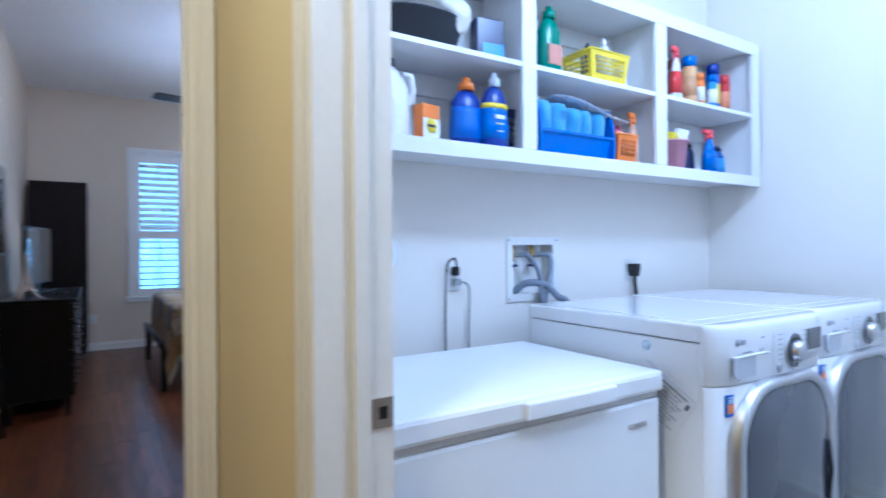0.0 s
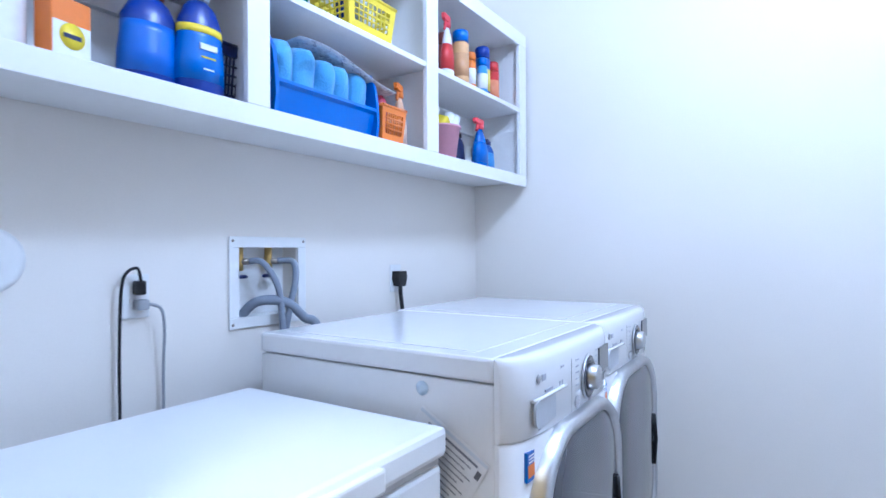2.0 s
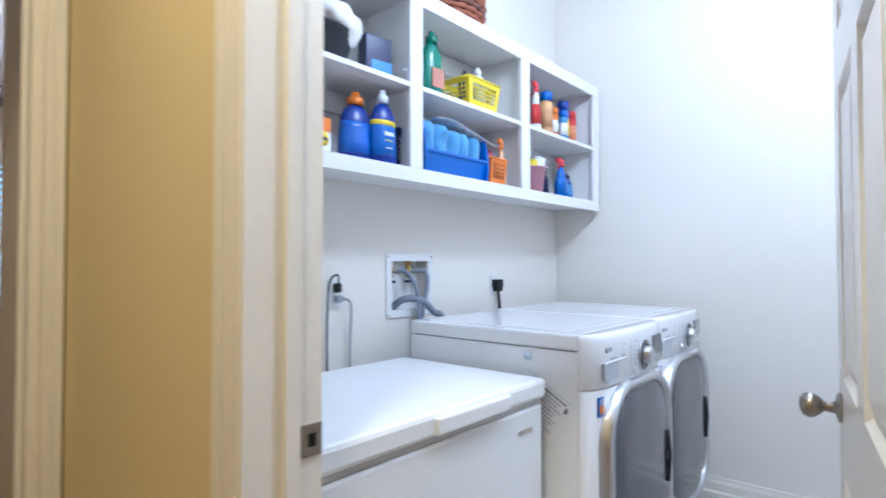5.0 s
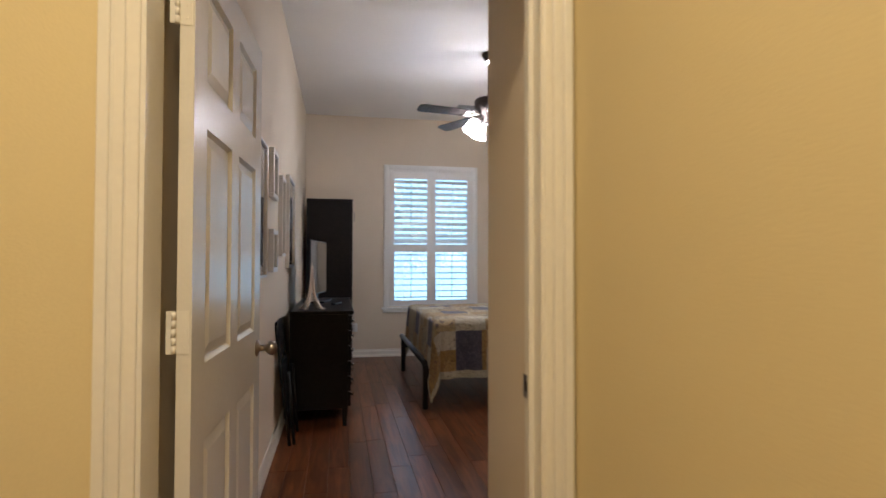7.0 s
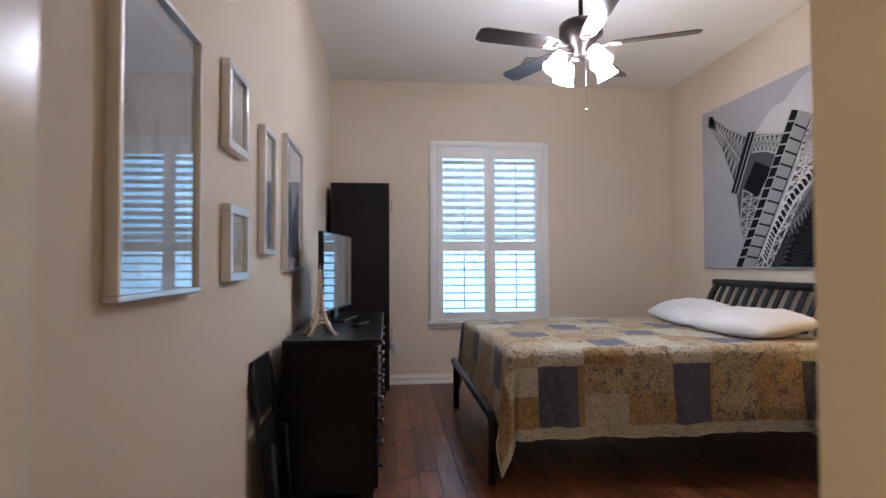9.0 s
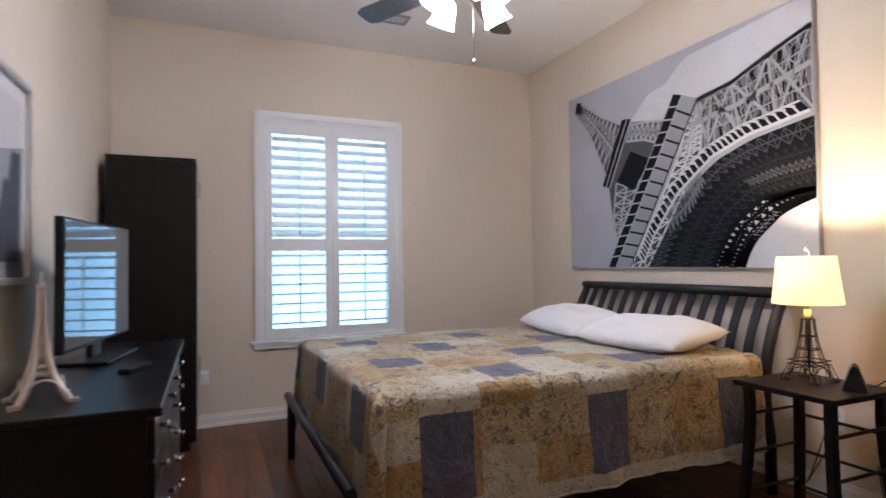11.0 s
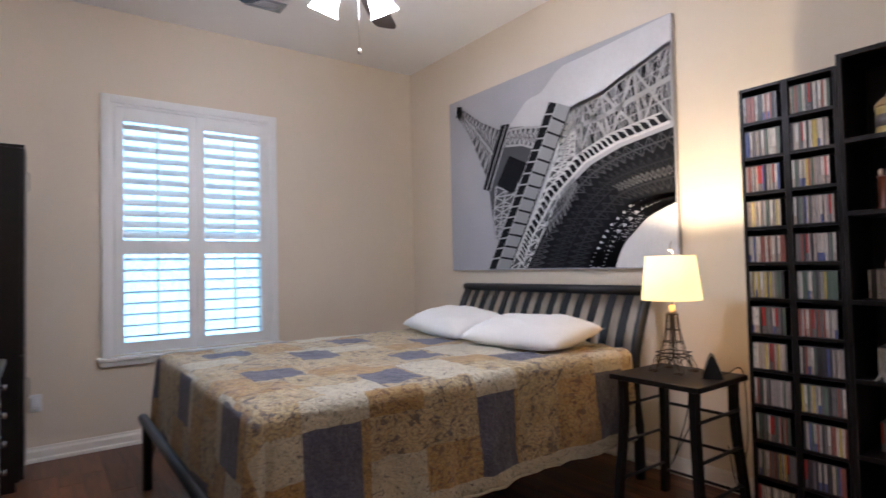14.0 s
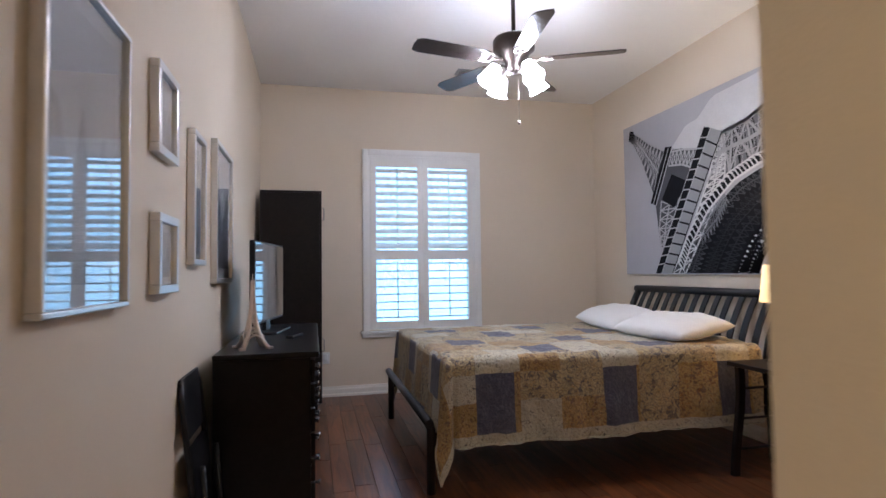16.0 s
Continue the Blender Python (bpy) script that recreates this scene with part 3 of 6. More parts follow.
def quilt(m):
    """A patchwork quilt: unrolled coordinates u along the bed, v across it, draped over the mattress edges."""
    L, W, top = 2.05, 1.70, 0.765
    u0, u1, v0, v1 = -0.50, L, -0.53, W + 0.50
    nu, nv = 132, 136
    R = 0.055

    def over(s):
        """Distance past an edge to (outward, downward) of a rounded fold."""
        if s <= 0:
            return 0.0, 0.0
        a = s / R
        if a < 1.35:
            return R * math.sin(a), R * (1 - math.cos(a))
        rest = s - 1.35 * R
        return R * math.sin(1.35) + rest * 0.07, R * (1 - math.cos(1.35)) + rest * 0.985
    bm = bmesh.new()
    grid = []
    for i in range(nu + 1):
        u = u0 + (u1 - u0) * i / nu
        row = []
        for j in range(nv + 1):
            v = v0 + (v1 - v0) * j / nv
            su = max(0.0, -u)
            sn, sf = max(0.0, -v), max(0.0, v - W)
            sv = max(sn, sf)
            uu, vv = max(u, 0.0), min(max(v, 0.0), W)
            ou, du = over(su)
            ov, dv = over(sv)
            if su > 0 and sv > 0:
                # the loose corner falls in a fold between foot and side
                ang = math.atan2(sv, su)
                s = math.hypot(su, sv)
                o, d = over(s)
                fold = 1 + 0.55 * math.sin(2 * ang) ** 2
                ou, ov, dz = o * math.cos(ang) * fold + 0.02 * math.sin(5 * ang) * s, o * math.sin(ang) * fold + 0.03 * math.sin(7 * ang) * s, d
            else:
                dz = du + dv
                wave = (0.016 * math.sin(u * 8.0 + 0.6) + 0.010 * math.sin(u * 19.0 + 2) + 0.016 * noise.noise(Vector((u * 13, v * 9, 5)))) * min(1, sv * 2.5) if sv > 0 else 0.008 * math.sin(v * 11) * min(1, su * 2.5)
                if sv > 0:
                    ov += wave
                if su > 0:
                    ou += wave
            x = uu - ou
            y = vv - ov if sn > 0 else vv + ov
            z = top - dz + 0.014 * noise.noise(Vector((u * 2.2, v * 2.2, 3))) + 0.009 * noise.noise(Vector((u * 11, v * 11, 7))) + 0.006 * noise.noise(Vector((u * 26, v * 26, 2)))
            row.append(bm.verts.new((x, y, max(z, 0.035))))
        grid.append(row)

    rnd = random.Random(11)
    kinds = {}

    def patch(u, v):
        pu = 0.263
        if v < 0:
            # near side: a border, a row of tall blue blocks, a hem
            s = -v
            if 0.13 < s < 0.46 and (u - 0.12) % 0.79 < 0.235 and u > -0.2:
                return 3
            key = ("s", math.floor((u - 0.12 + 0.79) / pu), 0 if s < 0.13 else (1 if s < 0.29 else (2 if s < 0.46 else 3)))
            if key[2] == 3:
                return 2
        else:
            j = math.floor(v / 0.40)
            start = 0.12 if j % 2 else 0.50
            if 0.07 < v - j * 0.40 < 0.31 and (u - start) % 0.79 < 0.24:
                return 3
            key = (math.floor((u - start + 1.58) / pu), math.floor(v / 0.20))
        if key not in kinds:
            kinds[key] = rnd.choice((0, 0, 1, 2, 4, 0)) if v >= 0 else rnd.choice((0, 1, 1, 4, 2))
        return kinds[key]
    for i in range(nu):
        for j in range(nv):
            f = bm.faces.new((grid[i][j], grid[i + 1][j], grid[i + 1][j + 1], grid[i][j + 1]))
            f.smooth = True
            f.material_index = patch(u0 + (u1 - u0) * (i + 0.5) / nu, v0 + (v1 - v0) * (j + 0.5) / nv)
    hem = [grid[nu - 1 - k][0].co.copy() for k in range(0, nu - 1, 2)] + [grid[0][k].co.copy() for k in range(0, nv + 1, 2)]
    ob = solo("quilt", bm, [Q_CREAM, Q_TAN, Q_LIGHT, Q_BLUE, Q_GOLD], m, "cream, tan and slate blue patchwork quilt draped over the bed", "quilt")
    so = ob.modifiers.new("thickness", "SOLIDIFY")
    so.thickness, so.offset = 0.008, -1
    part("binding", tubed(hem, 0.006, 6), Q_LIGHT, ob, "narrow pale bound edge")
    return ob


quilt(pose(BX + 0.125, BY + 0.0, 0))


def pillow(m, seed):
    bm = bmesh.new()
    n = 26
    L, W, T = 0.76, 0.48, 0.084
    for s in (1, -1):
        g = []
        for i in range(n + 1):
            row = []
            for j in range(n + 1):
                a, b = -1 + 2 * i / n, -1 + 2 * j / n
                h = max(0.0, (1 - abs(a) ** 2.6) * (1 - abs(b) ** 3.2)) ** 0.5
                pinch = 1 - 0.07 * (abs(b) ** 2) * (1 - a * a) * 1.0
                pb = 1 - 0.10 * (abs(a) ** 2) * (1 - b * b)
                z = s * T * h * (1.15 if s > 0 else 0.75) + (0.014 * noise.noise(Vector((a * 2.5 + seed, b * 2.5, s))) + 0.006 * noise.noise(Vector((a * 9 + seed, b * 4, s)))) * h
                round_off = 1 - 0.03 * (abs(a) * abs(b)) ** 3
                row.append(bm.verts.new((a * W / 2 * pinch * round_off, b * L / 2 * pb * round_off, z)))
            g.append(row)
        for i in range(n):
            for j in range(n):
                q = (g[i][j], g[i + 1][j], g[i + 1][j + 1], g[i][j + 1])
                bm.faces.new(q if s > 0 else q[::-1]).smooth = True
    bmesh.ops.remove_doubles(bm, verts=bm.verts[:], dist=0.0006)
    return solo("pillow", bm, PILLOW, m, "plump white pillow lying against the headboard", "pillow", "pillows")


pillow(pose(2.90, 6.20, 0.835, 0, -8, 5), 1)
pillow(pose(2.94, 6.98, 0.84, 3, -9, -4), 4)


# ---- nightstand and table lamp ----
def nightstand(m):
    t = thing("nightstand", m, "small black wooden side table with ladder legs", "side table")
    w, d, h = 0.45, 0.47, 0.685
    part("tabletop", boxed(0, 0, h - 0.026, w, d, h, bevel=0.004), BLACKW, t)
    for x, sx in ((0.035, -1), (w - 0.035, 1)):
        for y, sy in ((0.035, -1), (d - 0.035, 1)):
            bm = bmesh.new()
            pr = []
            for i in range(9):
                f = i / 8
                z = f * (h - 0.026)
                bow = 0.022 * math.cos(math.pi * 1.1 * f + 0.2)
                cx, cy = x + sx * bow * 0.7, y + sy * bow * 0.7
                pr.append([bm.verts.new((cx + a * 0.022, cy + b * 0.016, z)) for a, b in ((-1, -1), (1, -1), (1, 1), (-1, 1))])
            for a, b in zip(pr, pr[1:]):
                for q in range(4):
                    bm.faces.new((a[q], a[(q + 1) % 4], b[(q + 1) % 4], b[q]))
            bm.faces.new(pr[0][::-1])
            part("leg", bm, BLACKW, t)
    for z in (0.16, 0.34, 0.52):
        for y in (0.03, d - 0.03):
            part("rung", tubed([(0.04, y, z), (w - 0.04, y, z)], 0.008), BLACKM, t)
    for z in (0.12, 0.30, 0.48):
        part("rung", tubed([(w - 0.03, 0.04, z), (w - 0.03, d - 0.04, z)], 0.008), BLACKM, t)
    return t


nightstand(pose(2.86, 5.135, 0))
TOP = 0.686


def wire_tower_lamp(m):
    t = thing("table_lamp", m, "lit table lamp with wire tower base and linen shade", "table lamp")
    r = 0.0028

    def half(z):
        return 0.075 * math.exp(-z / 0.115) + 0.013
    bm = bmesh.new()
    for sx in (-1, 1):
        for sy in (-1, 1):
            tube(bm, [(sx * half(z), sy * half(z), z) for z in [0.08 + 0.21 * k / 8 for k in range(9)]], r, 5)
            tube(bm, [(sx * 0.62 * half(z), sy * 1.0 * half(z), z) for z in [0.08 + 0.21 * k / 6 for k in range(7)]], r * 0.7, 5)
            tube(bm, [(sx * 1.0 * half(z), sy * 0.5 * half(z), z) for z in [0.08 + 0.21 * k / 6 for k in range(7)]], r * 0.7, 5)
    part("wire_spire", bm, BRONZE, t)
    for z, w in ((0.08, 0.062), (0.098, 0.062), (0.15, 0.036), (0.21, 0.026), (0.29, 0.022)):
        bm = bmesh.new()
        tube(bm, [(-w, -w, z), (w, -w, z), (w, w, z), (-w, w, z), (-w, -w, z)], r, 5)
        part("deck", bm, BRONZE, t)
    for sx in (-1, 1):
        for sy in (-1, 1):
            bm = bmesh.new()
            cx, cy = sx * 0.068, sy * 0.068
            for ax, ay in ((-1, -1), (1, -1), (1, 1), (-1, 1)):
                tube(bm, [(cx + ax * 0.018, cy + ay * 0.018, 0.0), (sx * 0.052 + ax * 0.008, sy * 0.052 + ay * 0.008, 0.08)], r * 0.8, 5)
            tube(bm, [(cx - 0.018, cy - 0.018, 0.004), (cx + 0.018, cy - 0.018, 0.004), (cx + 0.018, cy + 0.018, 0.004), (cx - 0.018, cy + 0.018, 0.004), (cx - 0.018, cy - 0.018, 0.004)], r, 5)
            part("foot", bm, BRONZE, t)
    for k in range(4):
        a = k * math.pi / 2
        pts = [(0.055 * math.cos(q), 0.058, 0.02 + 0.05 * math.sin(q)) for q in [math.pi * i / 10 for i in range(11)]]
        ob = part("arch", tubed(pts, r, 5), BRONZE, t)
        ob.matrix_local = Matrix.Rotation(a, 4, "Z")
    part("stem", tubed([(0, 0, 0.07), (0, 0, 0.34)], 0.006), BRONZE, t)
    part("collar", lathe([(0.0, 0.29), (0.022, 0.29), (0.024, 0.30), (0.016, 0.31), (0.016, 0.335), (0, 0.335)]), NICKEL, t)
    part("shade", lathe([(0.146, 0.362), (0.120, 0.585), (0.1175, 0.585), (0.1435, 0.362), (0.146, 0.362)], 40), SHADE, t, "cream linen drum shade glowing warm")
    part("harp", tubed([(0, 0, 0.34), (0.05, 0, 0.40), (0.055, 0, 0.50), (0.02, 0, 0.61), (0, 0, 0.615)], 0.002, 5), BRONZE, t)
    fin = lathe([(0.0, 0.61), (0.012, 0.612), (0.006, 0.622), (0.004, 0.632), (0, 0.634)], 10)
    tube(fin, [(0, 0, 0.63), (0.012, 0.004, 0.645), (0.026, 0.006, 0.652)], 0.0025, 5)
    tube(fin, [(0.012, 0.004, 0.645), (0.02, 0.0, 0.665)], 0.002, 5)
    part("finial", fin, NICKEL, t)
    return t


wire_tower_lamp(pose(3.135, 5.415, TOP))


def alarm_clock(m):
    t = thing("alarm_clock", m, "small dark wedge-shaped alarm clock on the side table", "clock")
    part("body", prism([(-0.045, 0), (0.045, 0), (0.012, 0.10), (-0.004, 0.11), (-0.012, 0.10)], "y", -0.05, 0.05), BLACKP, t)
    f = part("face", boxed(-0.001, -0.042, 0.01, 0.001, 0.042, 0.095), DARKGLASS, t)
    f.matrix_local = pose(-0.047, 0, 0.0, 0, 17, 0)
    return t


alarm_clock(pose(3.13, 5.215, TOP, 0, 0, -60))
bm = tubed(eased([(3.20, 5.21, TOP + 0.006), (3.25, 5.20, TOP + 0.006), (3.30, 5.17, TOP + 0.03), (3.325, 5.16, TOP - 0.05), (3.33, 5.16, 0.35), (3.40, 5.25, 0.10), (3.52, 5.35, 0.25)]), 0.0028, 6)
solo("clock_cable", bm, BLACKP, pose(0, 0, 0), "thin black power cable hanging behind the side table", "cable")
bm = tubed(eased([(3.33, 5.45, TOP - 0.03), (3.34, 5.47, 0.45), (3.30, 5.52, 0.22), (3.38, 5.60, 0.12), (3.50, 5.56, 0.30), (3.54, 5.54, 0.40)]), 0.003, 6)
solo("lamp_cable", bm, BLACKP, pose(0, 0, 0), "thin black lamp cable looping to the outlet", "cable")
outlet(pose(XR, 5.55, 0.42, 0, 0, -90), "white wall outlet behind the side table")


# ---- ceiling fan ----
def ceiling_fan(m):
    """Hangs from z = 0."""
    t = thing("ceiling_fan", m, "dark bronze ceiling fan with five blades and four lit shades", "ceiling fan")
    part("canopy", lathe([(0, 0), (0.068, 0), (0.068, -0.018), (0.05, -0.05), (0.02, -0.075), (0, -0.075)], 24), BRONZE, t)
    part("downrod", tubed([(0, 0, -0.07), (0, 0, -0.42)], 0.0135, 12), BRONZE, t)
    part("motor", lathe([(0, -0.40), (0.05, -0.405), (0.125, -0.425), (0.135, -0.44), (0.135, -0.50), (0.10, -0.53), (0.09, -0.56), (0.06, -0.585), (0.06, -0.63), (0.045, -0.65), (0, -0.655)], 32), BRONZE, t)
    for k in range(5):
        a = math.radians(-25 + 72 * k)
        rot = Matrix.Rotation(a, 4, "Z")
        bm = bmesh.new()
        out = [(0.19, -0.05), (0.24, -0.062), (0.65, -0.068), (0.69, -0.05), (0.695, 0.0), (0.69, 0.05), (0.65, 0.068), (0.24, 0.062), (0.19, 0.05)]
        prism(out, "z", -0.003, 0.003, bm)
        b = part("blade", bm, BLADE, t)
        b.matrix_local = rot @ pose(0, 0, -0.570, 12, 0, 0)
        bm = bmesh.new()
        tube(bm, [(0.09, 0, 0.0), (0.14, 0, -0.008), (0.17, 0, -0.004)], 0.008, 6)
        for s in (-1, 1):
            tube(bm, [(0.16, 0, -0.005)] + [(0.205 + 0.045 * math.cos(q), s * 0.026 + s * 0.020 * math.sin(q), -0.005) for q in [math.pi * (1 - i / 6) for i in range(7)]] + [(0.225, 0, -0.005)], 0.005, 6)
        br = part("blade_bracket", bm, NICKEL, t, "scrolled metal blade bracket")
        br.matrix_local = rot @ pose(0, 0, -0.570, 12, 0, 0)
    for k in range(4):
        a = math.radians(15 + 90 * k)
        c, s = math.cos(a), math.sin(a)
        arm = part("light_arm", tubed([(0.04 * c, 0.04 * s, -0.62), (0.10 * c, 0.10 * s, -0.615), (0.14 * c, 0.14 * s, -0.64)], 0.008, 8), BRONZE, t)
        sh = lathe([(0.02, 0.0), (0.038, -0.012), (0.05, -0.05), (0.055, -0.095), (0.070, -0.13), (0.066, -0.13), (0.051, -0.095), (0.045, -0.05), (0.018, -0.006)], 20)
        g = part("shade", sh, OPAL, arm, "frosted glass bell shade, lit")
        g.matrix_local = Matrix.Translation((0.135 * c, 0.135 * s, -0.63)) @ Matrix.Rotation(a, 4, "Z") @ pose(0, 0, 0, 0, -32, 0)
        bu = part("bulb", lathe([(0, -0.10), (0.018, -0.095), (0.026, -0.075), (0.02, -0.05), (0.012, -0.03), (0, -0.03)], 12), OPAL, arm, "lit frosted bulb")
        bu.matrix_local = g.matrix_local
    ch = tubed([(0.03, 0, -0.65), (0.03, 0, -0.96)], 0.0016, 5)
    lathe([(0, -0.985), (0.008, -0.98), (0.010, -0.97), (0.006, -0.96), (0, -0.958)], 10, at=(0.03, 0, 0), bm=ch)
    part("pull_chain", ch, NICKEL, t)
    return t


ceiling_fan(pose(1.665, 6.0, H_BED))


def vent(m):
    t = thing("ceiling_vent", m, "small white ceiling air vent with slats", "vent")
    bm = bmesh.new()
    for b in ((-0.13, -0.08, 0.13, -0.06), (-0.13, 0.06, 0.13, 0.08), (-0.13, -0.06, -0.11, 0.06), (0.11, -0.06, 0.13, 0.06)):
        box(bm, b[0], b[1], -0.008, b[2], b[3], 0)
    part("frame", bm, GREYP, t)
    for k in range(5):
        s = part("slat", boxed(-0.11, -0.009, -0.001, 0.11, 0.009, 0.001), GREYP, t)
        s.matrix_local = pose(0, -0.048 + k * 0.024, -0.005, 35, 0, 0)
    return t


vent(pose(1.87, 7.75, H_BED))


# ---- wardrobe, dresser and what stands on it ----
def tall_cabinet(m):
    t = thing("tall_cabinet", m, "tall black wooden cabinet beside the window wall", "cabinet")
    w, d, h = 0.545, 0.50, 2.012
    bm = bmesh.new()
    box(bm, 0, 0, 0.06, w - 0.02, d, h - 0.018, bevel=0.002)
    box(bm, 0.02, 0.02, 0, w - 0.04, d - 0.02, 0.06)
    part("body", bm, BLACKW, t)
    part("top_panel", boxed(-0.0, -0.003, h - 0.018, w, d + 0.0, h, bevel=0.002), BLACKW, t)
    for z0, z1 in ((0.07, 0.78), (0.784, h - 0.022)):
        dr = part("cabinet_door", boxed(w - 0.02, 0.003, z0, w - 0.001, d - 0.003, z1, bevel=0.002), BLACKW, t)
        part("handle", tubed([(w, 0.04, z1 - 0.25), (w + 0.02, 0.04, z1 - 0.24), (w + 0.02, 0.04, z1 - 0.14), (w, 0.04, z1 - 0.13)], 0.005, 6), NICKEL, dr)
    return t


tall_cabinet(pose(-0.073, 7.87, 0))


def dresser(m):
    t = thing("dresser", m, "black wooden dresser with chrome drawer pulls", "dresser")
    d, L, h = 0.46, 1.52, 0.88
    part("top", boxed(-0.0, -0.02, h - 0.028, d + 0.02, L + 0.02, h, bevel=0.006), DRESS, t)
    bm = bmesh.new()
    box(bm, 0.0, 0, 0.13, d - 0.02, L, h - 0.028, bevel=0.002)
    part("body", bm, DRESS, t)
    for x in (0.03, d - 0.045):
        for y in (0.0, L - 0.05):
            part("leg", prism([(x - 0.022, 0.13), (x + 0.022, 0.13), (x + 0.014, 0), (x - 0.014, 0)], "y", y, y + 0.05), DRESS, t)
    n = 6
    for c in range(2):
        for k in range(n):
            z0 = 0.145 + k * (h - 0.18) / n
            z1 = z0 + (h - 0.18) / n - 0.008
            y0, y1 = 0.015 + c * L / 2, L / 2 - 0.012 + c * L / 2
            dr = part("drawer", boxed(d - 0.02, y0, z0, d, y1, z1, bevel=0.003), DRESS, t)
            for yy in ((y0 + 0.16, y1 - 0.16)):
                part("drawer_pull", lathe([(0, 0), (0.008, 0), (0.006, 0.012), (0.013, 0.02), (0.013, 0.026), (0, 0.028)], 12), CHROME, dr, "small chrome knob").matrix_local = pose(d, yy, (z0 + z1) / 2, 0, 90, 0)
    return t


dresser(pose(-0.055, 5.42, 0))


def tv(m):
    """Faces +x before its turn."""
    t = thing("television", m, "flat black television on the dresser", "television")
    part("body", boxed(-0.03, -0.38, 0.07, 0.0, 0.38, 0.57, bevel=0.006), BLACKP, t)
    part("screen", boxed(0.0005, -0.368, 0.085, 0.003, 0.368, 0.558), SCREEN, t, "glossy dark screen")
    part("neck", boxed(-0.035, -0.05, 0.012, -0.012, 0.05, 0.12), BLACKP, t)
    part("stand", boxed(-0.10, -0.20, 0.0, 0.09, 0.20, 0.014, bevel=0.006), BLACKP, t)
    return t


tv(pose(0.125, 6.42, 0.881, 0, 0, -9))


def tower_figurine(m, h, mat, label):
    t = thing("tower_figurine", m, label, "figurine")

    def half(z):
        return h * (0.155 * math.exp(-z / h / 0.21) + 0.012)
    for sx in (-1, 1):
        for sy in (-1, 1):
            bm = bmesh.new()
            tube(bm, [(sx * half(z), sy * half(z), z) for z in [0.92 * h * k / 9 for k in range(10)]], [0.017 * h * 2 * (1 - 0.75 * k / 9) for k in range(10)], 6)
            part("leg", bm, mat, t)
    for z, s in ((0.0, 1.1), (0.22, 1.25), (0.27, 1.1), (0.46, 1.4), (0.88, 2.0)):
        w = half(z * h) * s
        if z == 0.0:
            bm = bmesh.new()
            for sx in (-1, 1):
                for sy in (-1, 1):
                    box(bm, sx * w - 0.035 * h, sy * w - 0.035 * h, 0, sx * w + 0.035 * h, sy * w + 0.035 * h, 0.03 * h)
            part("base", bm, mat, t)
        else:
            part("deck", boxed(-w, -w, z * h - 0.012 * h, w, w, z * h + 0.012 * h, bevel=0.002), mat, t)
    for k in range(4):
        hw = half(0.03 * h)
        pts = [(hw * 0.85 * math.cos(q), hw * 0.9, 0.03 * h + 0.15 * h * math.sin(q)) for q in [math.pi * i / 10 for i in range(11)]]
        part("arch", tubed(pts, 0.011 * h, 6), mat, t).matrix_local = Matrix.Rotation(k * math.pi / 2, 4, "Z")
        bm = bmesh.new()
        for q in range(5):
            z0, z1 = (0.30 + q * 0.11) * h, (0.41 + q * 0.11) * h
            tube(bm, [(-half(z0), half(z0), z0), (half(z1), half(z1), z1)], 0.006 * h, 4)
            tube(bm, [(half(z0), half(z0), z0), (-half(z1), half(z1), z1)], 0.006 * h, 4)
        part("lattice", bm, mat, t).matrix_local = Matrix.Rotation(k * math.pi / 2, 4, "Z")
    part("spire", tubed([(0, 0, 0.86 * h), (0, 0, h)], [0.012 * h, 0.004 * h], 6), mat, t)
    return t


tower_figurine(pose(0.10, 5.62, 0.881, 0, 0, 20), 0.37, plain(0.72, 0.62, 0.54, 0.35, 0.5), "pale metal tower figurine on the dresser")
solo("remote_control", boxed(-0.022, -0.08, 0, 0.022, 0.08, 0.018, bevel=0.005), BLACKP, pose(0.29, 6.05, 0.881, 0, 0, -20), "slim black remote control on the dresser", "remote")


def folded_chair(m):
    """A folded chair leaning flat against the wall; y along the wall, x out of it."""
    t = thing("folding_chair", m, "black folded chair leaning against the wall", "chair")
    for y in (0.0, 0.34):
        part("leg", tubed([(0.10, y, 0.0), (0.05, y, 0.45), (0.012, y + (0.02 if y else -0.02) * 0, 0.78), (0.004, 0.17 + (y - 0.17) * 0.8, 0.83)], 0.012, 8), BLACKP, t)
        part("leg", tubed([(0.13, y * 0.9 + 0.017, 0.0), (0.09, y * 0.9 + 0.017, 0.50)], 0.011, 8), BLACKP, t)
    part("seat", prism([(0.062, 0.18), (0.085, 0.18), (0.05, 0.56), (0.028, 0.56)], "y", 0.012, 0.328), BLACKP, t)
    part("backrest", prism([(0.022, 0.60), (0.036, 0.60), (0.012, 0.84), (0.0, 0.84)], "y", 0.012, 0.328), BLACKP, t)
    return t


folded_chair(pose(XL + 0.004, 5.03, 0))


